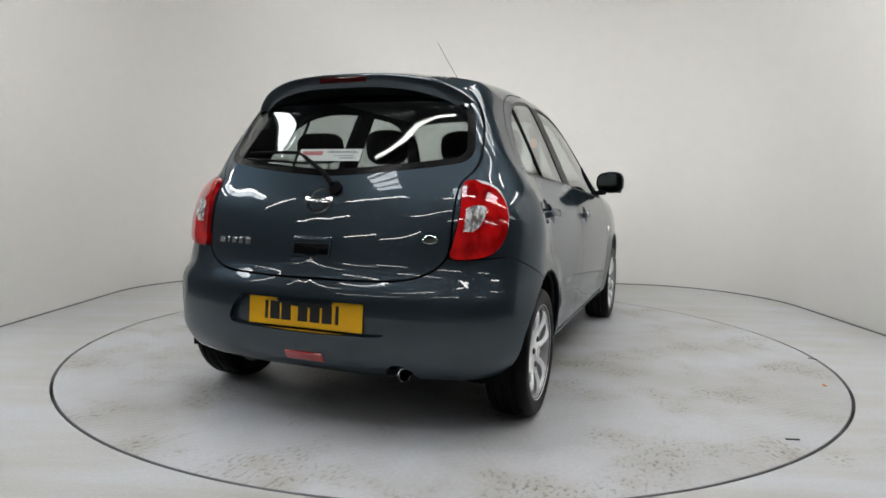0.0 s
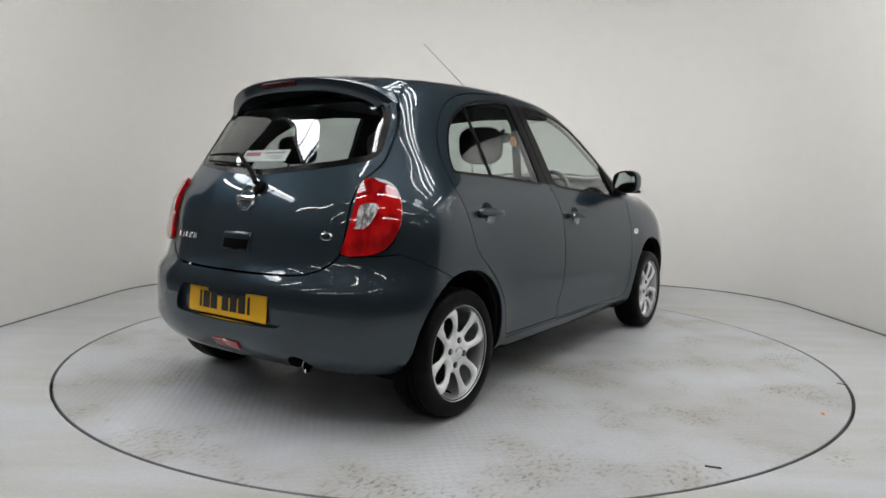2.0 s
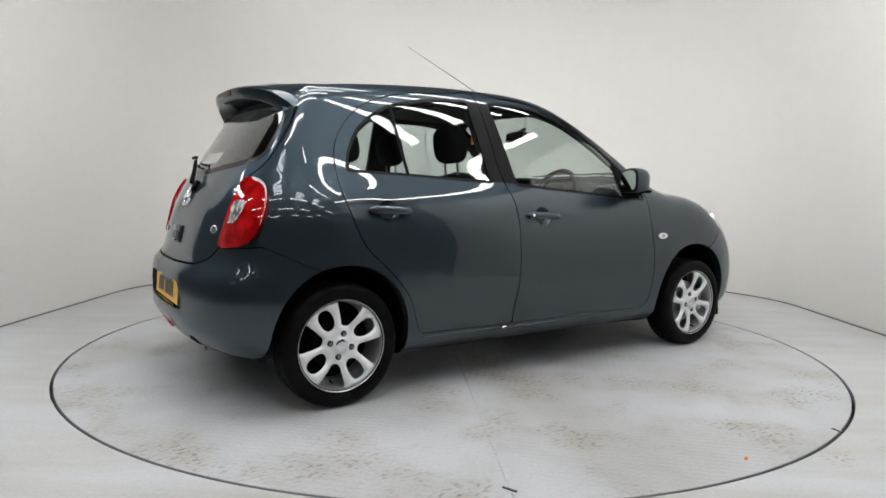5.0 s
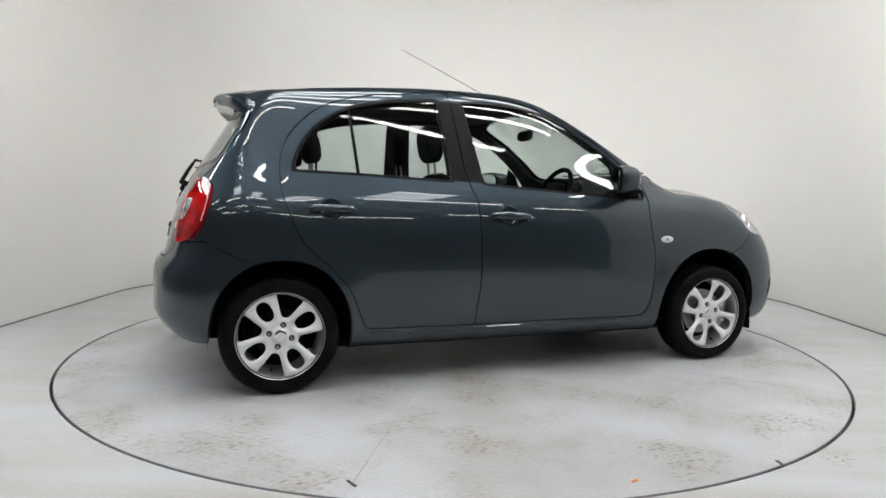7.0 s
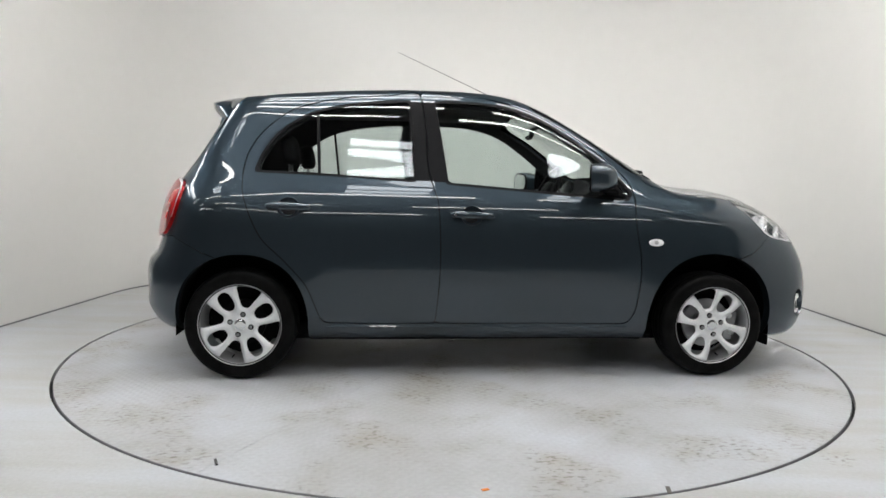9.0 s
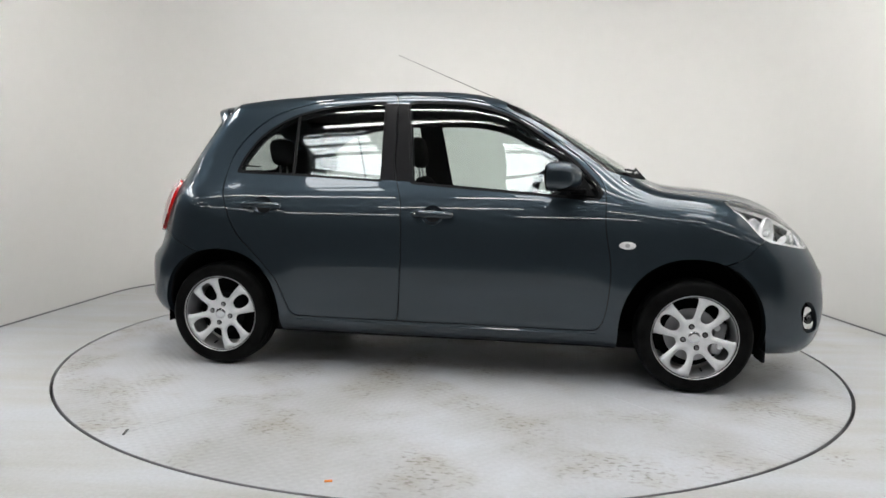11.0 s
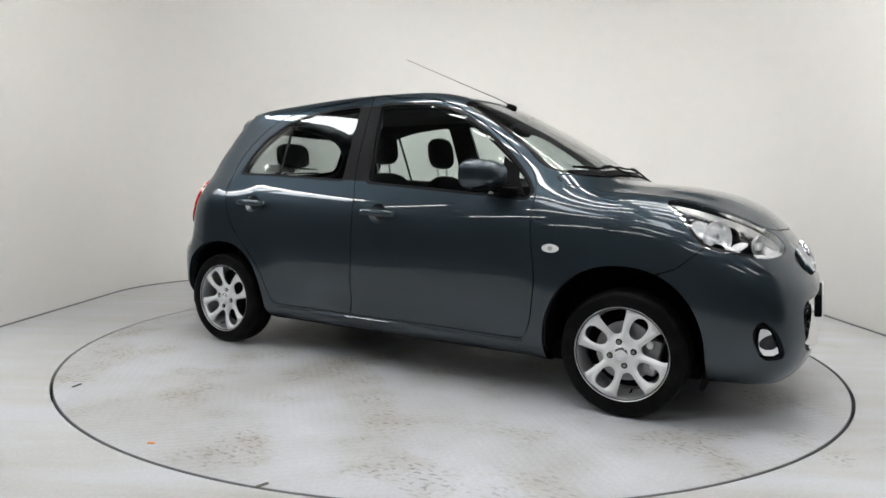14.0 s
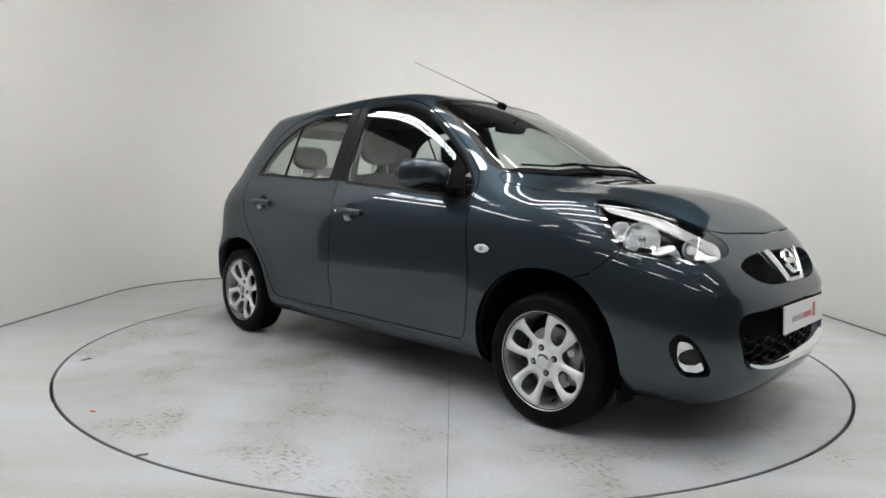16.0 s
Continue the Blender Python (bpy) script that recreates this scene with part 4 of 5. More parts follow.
def wheel_face(phase):
    """Alloy face with four oval holes and four wider wedge holes, facing local -y."""
    nr, na = 56, 256
    r = np.linspace(0.002, 0.204, nr)
    a = np.linspace(0, 2 * np.pi, na, endpoint=False)
    rr, aa = np.meshgrid(r, a, indexing="ij")
    # dished face: low at the hub's nuts, proud along the spokes, falling to the lip
    h = 0.010 - 0.012 * smooth(rr, 0.02, 0.05) + 0.016 * smooth(rr, 0.06, 0.15) - 0.010 * smooth(rr, 0.175, 0.2)
    v = np.stack([rr * np.cos(aa), -h, rr * np.sin(aa)], -1).reshape(-1, 3)
    dh = np.gradient(h[:, 0], r)
    n = np.stack([-dh[:, None] * np.cos(aa), -np.ones_like(aa), -dh[:, None] * np.sin(aa)], -1).reshape(-1, 3)
    n /= np.linalg.norm(n, axis=1, keepdims=True)
    i, j = np.meshgrid(np.arange(nr - 1), np.arange(na), indexing="ij")
    p, q = (i * na + j).ravel(), (i * na + (j + 1) % na).ravel()
    t = np.concatenate([np.stack([p, p + na, q + na], 1), np.stack([p, q + na, q], 1)])
    mesh = (v, n, t)
    cuts = []
    for k in range(4):
        for kind in (0, 1):
            c = math.radians(phase + 90 * k + 45 * kind)
            cuts.append((c, kind))
    for c, kind in cuts:
        _, mesh = split(mesh, spoke_hole(mesh[0], c, kind))
    # edges fall away into the holes
    v, n, t = mesh
    near = np.min([spoke_hole(v, c, kind) for c, kind in cuts], axis=0)
    v = v + np.stack([np.zeros(len(v)), 0.011 * (1 - np.clip(near / 0.016, 0, 1)) ** 1.6, np.zeros(len(v))], 1)
    return renormal((v, n, t))


def build_wheel(m, phase, parent, front):
    fx = {"r": m.to_3x3(), "t": m.translation}

    def put(mesh):
        rot = np.array(fx["r"])
        return mesh[0] @ rot.T + np.array(fx["t"]), mesh[1] @ rot.T, mesh[2]
    tyre_prof = [(0.196, 0.080), (0.206, 0.086), (0.222, 0.0885), (0.245, 0.090), (0.260, 0.086), (0.2685, 0.077), (0.2735, 0.066), (0.276, 0.050), (0.276, 0.044),
                 (0.270, 0.043), (0.270, 0.037), (0.2765, 0.036), (0.277, 0.012), (0.271, 0.011), (0.271, 0.005), (0.277, 0.004)]
    prof = [(r, -y) for r, y in tyre_prof] + [(r, y) for r, y in reversed(tyre_prof)]
    wheel = new("wheel")
    wheel.parent = parent
    part("tyre", lathe(bmesh.new(), prof, m, 96), MAT["rubber"], wheel, "black rubber tyre", True)
    y0 = -0.068
    face = wheel_face(phase)
    face = (face[0] + np.array([0, y0, 0]), face[1], face[2])
    panel("rim_face", put(face), MAT["silver"], wheel, 0.020, "silver alloy rim face with paired spokes")
    part("rim_barrel", lathe(bmesh.new(), [(0.206, -0.084), (0.2035, -0.086), (0.198, -0.080), (0.192, -0.062), (0.186, -0.02), (0.186, 0.06), (0.20, 0.085)], m, 96), MAT["shaded_silver"], wheel, "", True)
    part("centre_cap", oval(bmesh.new(), m @ pose(0, y0 - 0.008, 0, 90, 0, 0), 0.029, 0.029, 0.005, 32), MAT["chrome"], wheel, "", True)
    for k in range(4):
        a = math.radians(phase + 45 + 90 * k)
        at = m @ pose(0.052 * math.cos(a), y0 + 0.002, 0.052 * math.sin(a), 90, 0, 0)
        # no real hole: a black disc set proud paints in its shade
        hole = part("nut_hole_shade", oval(bmesh.new(), at @ pose(0, 0, 0.003), 0.0135, 0.0135, 0.003, 20, 0.1), MAT["black"], wheel)
        part("wheel_nut", oval(bmesh.new(), at @ pose(0, 0, 0.007), 0.0092, 0.0092, 0.006, 6), MAT["brake"], hole)
    part("valve", tube(bmesh.new(), [m @ Vector((0.165 * math.cos(math.radians(phase + 225)), -0.035, 0.165 * math.sin(math.radians(phase + 225)))), m @ Vector((0.170 * math.cos(math.radians(phase + 225)), -0.065, 0.170 * math.sin(math.radians(phase + 225))))], 0.004), MAT["black"], wheel)
    part("brake_disc", lathe(bmesh.new(), [(0.03, -0.012), (0.075, -0.014), (0.078, -0.004), (0.13, -0.004), (0.13, 0.012), (0.05, 0.012)] if front else [(0.02, -0.03), (0.10, -0.03), (0.113, -0.02), (0.113, 0.04)], m, 48),
         MAT["brake"] if front else MAT["black"], wheel, "", True)
    part("hub_plate", lathe(bmesh.new(), [(0.001, 0.05), (0.17, 0.05), (0.17, 0.07), (0.001, 0.07)], m, 32), MAT["black"], wheel)
    if front:
        cal = part("brake_caliper", box(bmesh.new(), (0.055, 0.055, 0.16), m @ pose(0.122, -0.008, -0.01, 0, 12, 0), 0.012), MAT["brake"], wheel, "grey cast brake caliper", True)
        for dz in (-0.045, 0.045):
            part("caliper_bolt", oval(bmesh.new(), m @ pose(0.12 - dz * 0.2, -0.038, dz, 90, 0, 0), 0.016, 0.016, 0.012, 16), MAT["silver"], cal, "", True)


for wx, phase in ((-1.225, 31), (1.225, 60)):
    build_wheel(pose(wx, -0.735, HUB), phase, car, wx > 0)
    build_wheel(pose(wx, 0.735, HUB, 0, 0, 180), phase, car, wx > 0)

# wheel housings
for i in (0, 1):
    xc, hw, up = ARCHES[i]
    for s in (-1, 1):
        rows = []
        for k in range(33):
            a = math.pi * k / 32
            c, d = math.cos(a), math.sin(a)
            q = (abs(c) ** 2.2 + abs(d) ** 2.2) ** (-1 / 2.2)
            rows.append((xc + (hw + 0.004) * q * c, HUB + (up + 0.004) * q * d))
        rows = [(xc + hw + 0.004, 0.215)] + rows + [(xc - hw - 0.004, 0.215)]
        bm = bmesh.new()
        edge = [[bm.verts.new((x, s * y, z)) for x, z in rows] for y in (0.775, 0.50)]
        for k in range(len(rows) - 1):
            bm.faces.new((edge[0][k], edge[0][k + 1], edge[1][k + 1], edge[1][k]))
        bm.faces.new(edge[1])
        part("wheel_housing", bm, MAT["black"], car, "", True)
part("underbody", box(bmesh.new(), (3.0, 1.30, 0.10), pose(0.05, 0, 0.215), 0.03), MAT["black"], car)
for s in (-1, 1):
    # mud flap behind the front bumper edge, sill lip
    part("air_deflector", box(bmesh.new(), (0.016, 0.13, 0.055), pose(1.553, s * 0.715, 0.190), 0.004), MAT["black"], car)
    pts = [skin_at("right" if s < 0 else "left", -0.80 + 1.56 * k / 14, 0.266) for k in range(15)]
    part("sill_strip", tube(bmesh.new(), [p + n * 0.0015 for p, n in pts], 0.0035, 6), MAT["paint"], car, "", True)

# ---- roof spoiler ----
rings = []
for k in range(41):
    y = -0.545 + 1.09 * k / 40
    u = abs(y) / 0.545
    drop = 0.075 * u ** 3.0 + 0.040 * u ** 10
    tipx = -1.505 + 0.165 * u ** 2.6
    tipz = 1.440 - drop
    fx = -1.12 - 0.06 * u
    front, _ = skin_at("top", fx, y * (1 - 0.07 * u ** 2))
    mid, _ = skin_at("top", -1.25, y * 0.985)
    low = 0.052 + 0.028 * u ** 3
    under_z = tipz - low - 0.006
    hx, _ = skin_at("rear", y, min(under_z - 0.02, 1.37))
    f = 1 - 0.07 * u ** 2
    chord = [(front.x - 0.08, front.z + (tipz + 0.012 - front.z) * 0.22 + 0.006, f), (front.x - 0.20, front.z + (tipz + 0.012 - front.z) * 0.58 + 0.006, f + 0.3 * (1 - f))]
    chord = [(x, min(z, skin_at("top", x, y * q)[0].z + 0.006 + 0.06 * (1 - u ** 3)), q) for x, z, q in chord]
    ring_pts = [(front.x, front.z + 0.001, f), *chord,
                (tipx + 0.05, tipz + 0.010, 1), (tipx + 0.010, tipz + 0.003, 1), (tipx, tipz - 0.005, 1),
                (tipx + 0.003, tipz - low * 0.55, 1), (tipx + 0.018, tipz - low, 1), (tipx + 0.06, tipz - low - 0.002, 0.99), (hx.x + 0.03, under_z - 0.015, 0.97), (front.x - 0.02, front.z - 0.05, f)]
    rings.append([Vector((x, y * k2, z)) for x, z, k2 in ring_pts])
spoiler = part("roof_spoiler", loft(bmesh.new(), rings), MAT["paint"], car, "body-coloured roof spoiler", True)
bm = bmesh.new()
loft(bm, [[Vector((-1.508 + 0.165 * (abs(y) / 0.545) ** 2.6 + dx, y, 1.436 - 0.075 * (abs(y) / 0.545) ** 3 + dz)) for dx, dz in ((0.008, -0.002), (-0.0015, -0.010), (0.0005, -0.028), (0.012, -0.030))] for y in np.linspace(-0.11, 0.11, 9)])
part("brake_light", bm, MAT["dark_red"], spoiler, "dark red high brake light", True)

# ---- tail: emblem, grip, wiper, writing bars, plate ----
m = on_skin("rear", 0.0, 0.912)
badge = part("emblem", ring(bmesh.new(), m, 0.050, 0.016, 0.010), MAT["chrome"], car, "chrome ring emblem", True)
part("emblem_bar", box(bmesh.new(), (0.125, 0.024, 0.012), m @ pose(0, 0, 0.006), 0.003), MAT["chrome"], badge, "", True)
m = on_skin("rear", 0.0, 0.730)
grip = part("tailgate_grip", box(bmesh.new(), (0.178, 0.086, 0.016), m @ pose(0, 0, 0.0), 0.006), MAT["paint"], car, "", True)
part("grip_slot", box(bmesh.new(), (0.160, 0.048, 0.008), m @ pose(0, -0.008, 0.006), 0.003), MAT["gloss_black"], grip, "", True)
part("grip_lip", box(bmesh.new(), (0.166, 0.030, 0.022), m @ pose(0, 0.024, 0.004), 0.008), MAT["paint"], grip, "", True)
part("key_slot", box(bmesh.new(), (0.05, 0.006, 0.006), m @ pose(0, -0.034, 0.006), 0.001), MAT["black"], grip)
word = new("model_badge")
word.parent = car
word["label"] = "chrome raised model lettering as plain bars"
for k, w in enumerate((0.040, 0.012, 0.032, 0.032, 0.034)):
    y = 0.470 - (0, 0.038, 0.072, 0.112, 0.152)[k]
    part("letter_bar", box(bmesh.new(), (w * 0.8, 0.026, 0.005), on_skin("rear", y, 0.737) @ pose(0, 0, 0.002), 0.002), MAT["chrome"], word, "", True)
part("trim_badge", oval(bmesh.new(), on_skin("rear", -0.485, 0.775) @ pose(0, 0, 0.002), 0.030, 0.017, 0.003), MAT["chrome"], car, "small chrome oval badge", True)
arm_pts = []
for k in range(13):
    u = k / 12
    p, n = skin_at("rear", -0.055 + 0.475 * u, 0.965 + 0.118 * min(1, u * 2.4) ** 0.8 + 0.012 * u)
    arm_pts.append(p + n * (0.030 + 0.008 * math.sin(math.pi * u)))
wiper = part("rear_wiper", tube(bmesh.new(), arm_pts, 0.011, 8, 0.4), MAT["black"], car, "black rear wiper arm", True)
part("wiper_pivot", oval(bmesh.new(), on_skin("rear", -0.065, 0.958) @ pose(0, 0, 0.014), 0.026, 0.030, 0.016, 24), MAT["black"], wiper, "", True)
blade = [skin_at("rear", 0.10 + 0.34 * k / 8, 1.058 + 0.020 * k / 8) for k in range(9)]
part("wiper_blade", tube(bmesh.new(), [p + n * 0.012 for p, n in blade], 0.005, 6), MAT["rubber"], wiper, "", True)

plate = part("rear_number_plate", box(bmesh.new(), (0.520, 0.111, 0.005), pose(-1.790, 0, 0.470, 90, 0, -90) @ pose(0, 0, 0, -4, 0, 0), 0.002), MAT["yellow"], car, "yellow plate with plain black bars for characters")
for k, (u, w) in enumerate(((-0.175, 0.014), (-0.135, 0.044), (-0.082, 0.044), (-0.005, 0.044), (0.050, 0.044), (0.105, 0.044), (0.150, 0.014))):
    part("character_bar", box(bmesh.new(), (w, 0.072, 0.002), pose(-1.790, 0, 0.470, 90, 0, -90) @ pose(0, 0, 0, -4, 0, 0) @ pose(u, 0.004, 0.003)), MAT["ink"], plate)
for u in (-0.24, 0.24):
    part("plate_screw", oval(bmesh.new(), pose(-1.790, 0, 0.470, 90, 0, -90) @ pose(0, 0, 0, -4, 0, 0) @ pose(u, 0, 0.003), 0.007, 0.007, 0.002, 16), MAT["yellow"], plate, "", True)
part("plate_holder", box(bmesh.new(), (0.37, 0.022, 0.006), pose(-1.791, 0, 0.409, 90, 0, -90) @ pose(0, 0, 0, -4, 0, 0), 0.002), MAT["black"], plate)
part("holder_line", box(bmesh.new(), (0.36, 0.004, 0.003), pose(-1.795, 0, 0.402, 90, 0, -90)), MAT["yellow"], plate)
part("rear_reflector", box(bmesh.new(), (0.170, 0.044, 0.010), on_skin("rear", 0.0, 0.302) @ pose(0, 0, 0.001), 0.004), MAT["red_lens2"], car, "red rear fog lamp", True)
bm = bmesh.new()
for ra, rb in ((0.026, 0.023),):
    lathe(bm, [(rb, 0.0), (ra, -0.002), (ra, 0.22), (rb, 0.22)], pose(-1.70, -0.395, 0.246, 0, 0, -90), 28, True)
part("exhaust_pipe", bm, MAT["chrome"], car, "chrome exhaust tail pipe", True)
part("exhaust_box", lathe(bmesh.new(), [(0.001, 0.2), (0.08, 0.2), (0.085, 0.22), (0.085, 0.6), (0.001, 0.6)], pose(-1.70, -0.395, 0.285, 0, 0, -90), 24), MAT["black"], car, "", True)

# sticker in the rear window
stick = on_skin("rear", 0.03, 1.108)
card = part("dealer_sticker", box(bmesh.new(), (0.30, 0.060, 0.001), stick @ pose(0, 0, -0.014)), MAT["white"], car, "white window sticker with plain print bars")
part("print_bar", box(bmesh.new(), (0.10, 0.020, 0.001), stick @ pose(-0.085, 0.008, -0.0125)), MAT["print_red"], card)
for u, v, w, hgt in ((0.06, 0.014, 0.14, 0.010), (0.07, -0.004, 0.10, 0.004), (0.085, -0.016, 0.07, 0.006)):
    part("print_bar", box(bmesh.new(), (w, hgt, 0.001), stick @ pose(u, v, -0.0125)), MAT["print_grey"], card)

# ---- nose: grille, emblem, intake, plate ----
def honeycomb(name, outline, back_off, cell, parent, squash=0.75):
    """Hexagon mesh bars behind an opening in the nose."""
    bm = bmesh.new()
    dx, dz = cell * 1.5, cell * math.sqrt(3) * squash
    seen = set()
    for i in range(-12, 13):
        for j in range(-6, 8):
            cy, cz = i * dx, 0.30 + j * dz + (dz / 2 if i % 2 else 0)
            for k in range(6):
                a0, a1 = math.pi / 3 * k, math.pi / 3 * (k + 1)
                p = [(cy + cell * math.cos(a), cz + cell * math.sin(a) * squash) for a in (a0, a1)]
                key = (round((p[0][0] + p[1][0]) * 500), round((p[0][1] + p[1][1]) * 500))
                mid = np.array([(p[0][0] + p[1][0]) / 2]), np.array([(p[0][1] + p[1][1]) / 2])
                if key in seen or outline_distance(outline, np.abs(mid[0]), mid[1])[0] > -0.003:
                    continue
                seen.add(key)
                q = [skin_at("front", y, z) for y, z in p]
                tube(bm, [a - n * back_off for a, n in q], 0.0045, 4)
    return part(name, bm, MAT["satin_black"], parent)


nose = new("front_grille")
nose.parent = car
honeycomb("upper_mesh", GRILLE, 0.030, 0.022, nose, 0.6)
honeycomb("lower_mesh", [p for p in INTAKE if p[1] < 0.44], 0.040, 0.046, nose, 0.55)
m = on_skin("front", 0.0, 0.686)
badge = part("emblem", ring(bmesh.new(), m @ pose(0, 0.004, 0.006), 0.048, 0.016, 0.014), MAT["chrome"], nose, "chrome ring emblem", True)
part("emblem_bar", box(bmesh.new(), (0.122, 0.026, 0.016), m @ pose(0, 0.004, 0.014), 0.004), MAT["chrome"], badge, "", True)
for s in (-1, 1):
    bm = bmesh.new()
    rr = []
    for k in range(9):
        u = k / 8
        y, z = s * (0.165 - 0.085 * u), 0.742 - 0.122 * u
        p, n = skin_at("front", y, z)
        rr.append([p + n * h + Vector((0, s * w, 0)) for w, h in ((-0.014, 0.0), (-0.011, 0.012), (0.011, 0.012), (0.015, 0.0), (0.015, -0.02), (-0.014, -0.02))])
    part("chrome_wing", loft(bm, rr), MAT["chrome"], nose, "chrome V strip", True)
bm = bmesh.new()
rr = []
for k in range(9):
    p, n = skin_at("front", -0.088 + 0.176 * k / 8, 0.622)
    rr.append([p + n * h + Vector((0, 0, w)) for w, h in ((-0.011, 0.0), (-0.008, 0.012), (0.008, 0.012), (0.011, 0.0), (0.011, -0.02), (-0.011, -0.02))])
part("chrome_foot", loft(bm, rr), MAT["chrome"], nose, "", True)
bm = bmesh.new()
rr = []
for k in range(33):
    u = k / 16 - 1
    y = 0.475 * u
    z = 0.312 + 0.030 * abs(u) ** 5 - 0.010 * (1 - u * u)
    p, n = skin_at("front", y, z)
    w = 0.022 * (1 - 0.55 * abs(u) ** 6)
    rr.append([p + n * h + Vector((0, 0, w * q)) for q, h in ((-0.6, 0.0), (-0.45, 0.008), (0.35, 0.008), (0.6, -0.006), (0.6, -0.03), (-0.6, -0.03))])
part("chrome_strip", loft(bm, rr), MAT["chrome"], nose, "chrome strip along the lower intake", True)
pm = pose(1.962, 0, 0.482, 90, 0, 90) @ pose(0, 0, 0, -3, 0, 0)
part("plate_bracket", box(bmesh.new(), (0.50, 0.10, 0.03), pm @ pose(0, 0, -0.018), 0.006), MAT["black"], nose)
fp = part("front_plate", box(bmesh.new(), (0.520, 0.111, 0.006), pm, 0.002), MAT["white"], car, "white show plate with plain print bars")
for u, v, w, hgt, c in ((-0.10, -0.006, 0.13, 0.022, "print_grey"), (0.03, -0.006, 0.11, 0.024, "print_red"), (0.125, 0.004, 0.035, 0.060, "print_red")):
    part("print_bar", box(bmesh.new(), (w, hgt, 0.001), pm @ pose(u, v, 0.0037)), MAT[c], fp)

# ---- sides: mirrors, repeaters, aerial, cowl ----
for s in (-1, 1):
    face = "right" if s < 0 else "left"
    m = on_skin(face, 0.892, 0.713)
    lamp = part("side_repeater", oval(bmesh.new(), m @ pose(0, 0, 0.003), 0.040, 0.019, 0.005), MAT["lens_white"], car, "small clear oval side indicator", True)
    part("repeater_bulb", oval(bmesh.new(), m @ pose(0, 0, 0.0055), 0.012, 0.010, 0.004, 16), MAT["print_grey"], lamp, "", True)
    # mirror housing: squashed rounded block, flat glass towards the rear
    mir = new("door_mirror")
    mir.parent = car
    c = Vector((0.590, s * 0.862, 1.037))

    def squircle(x, sc, power=3.2):
        pts = []
        for i in range(32):
            a = 2 * math.pi * i / 32
            ca, sa = math.cos(a), math.sin(a)
            q = (abs(ca) ** power + abs(sa) ** power) ** (-1 / power)
            yy = 0.094 * q * ca * sc
            zz = (0.074 if sa > 0 else 0.070) * q * sa * sc * (1 - 0.16 * max(0, -ca * s))
            pts.append(c + Vector((x - 0.34 * s * yy, yy, zz)))
        return pts
    shell = [(-0.070, 0.90), (-0.066, 0.97), (-0.05, 1.0)] + [(-0.05 + 0.118 * u, max(0.03, (1 - u ** 3.4) ** 0.42)) for u in (0.15, 0.3, 0.45, 0.6, 0.72, 0.82, 0.9, 0.96, 1.0)]
    part("mirror_shell", loft(bmesh.new(), [squircle(x, k) for x, k in shell]), MAT["paint"], mir, "body-coloured mirror shell", True)
    part("mirror_lower", box(bmesh.new(), (0.095, 0.150, 0.020), Matrix.Translation(c + Vector((0.0, -s * 0.005, -0.058))), 0.009), MAT["black"], mir, "", True)
    part("mirror_rim", loft(bmesh.new(), [squircle(-0.069, 0.93), squircle(-0.076, 0.92)]), MAT["black"], mir, "", True)
    part("mirror_glass", loft(bmesh.new(), [squircle(-0.075, 0.82), squircle(-0.0785, 0.815)]), MAT["dial"], mir)
    bm = bmesh.new()
    box(bm, (0.075, 0.085, 0.030), Matrix.Translation((0.655, s * 0.775, 0.968)) @ pose(0, 0, 0, 0, 0, 10 * s), 0.010)
    part("mirror_foot", bm, MAT["black"], mir, "", True)
    sail = [skin_at(face, x, z) for x, z in ((0.735, 0.945), (0.600, 0.950), (0.585, 1.135), (0.655, 1.085))]
    bm = bmesh.new()
    loft(bm, [[p + n * 0.0035 for p, n in sail], [p - n * 0.010 for p, n in sail]])
    part("mirror_sail", bm, MAT["black"], mir)
base, nb = skin_at("top", 0.315, 0.0)
aer = part("aerial", tube(bmesh.new(), [base + Vector((0.0, 0, 0.012)), base + Vector((-0.09, 0, 0.056)), Vector((-0.441, 0.003, 1.799))], 0.0032, 8, 0.35), MAT["black"], car, "thin black whip aerial raked backwards", True)
part("aerial_foot", oval(bmesh.new(), on_skin("top", 0.312, 0.0) @ pose(0, 0, 0.006), 0.034, 0.017, 0.010, 24, 0.9), MAT["black"], aer, "", True)
bm = bmesh.new()
rr = []
for k in range(25):
    y = -0.60 + 1.2 * k / 24
    xa = float(np.interp(abs(y), [0, 0.4, 0.6], [1.045, 1.01, 0.915]))
    p, n = skin_at("top", xa, y)
    rr.append([p + n * 0.003 + Vector((d, 0, -0.55 * d)) for d in (-0.030, 0.012)] + [p - n * 0.02 + Vector((d, 0, -0.55 * d)) for d in (0.012, -0.030)])
part("cowl_panel", loft(bm, rr), MAT["black"], car, "black plastic cowl under the windscreen", True)
for y0, y1, xa in ((0.46, -0.12, 0.985), (-0.10, -0.56, 0.96)):
    pts = []
    for k in range(10):
        u = k / 9
        y = y0 + (y1 - y0) * u
        xx = float(np.interp(abs(y), [0, 0.4, 0.6], [1.015, 0.975, 0.885])) - 0.012
        p, n = skin_at("top", xx, y)
        pts.append(p + n * 0.010)
    w = part("windscreen_wiper", tube(bmesh.new(), pts, 0.0052, 6), MAT["black"], car, "", True)
    p, n = skin_at("top", 1.05, y0)
    part("wiper_arm", tube(bmesh.new(), [p + n * 0.004, pts[3] + n * 0.008, pts[5] + n * 0.006], 0.0052, 6), MAT["black"], w, "", True)

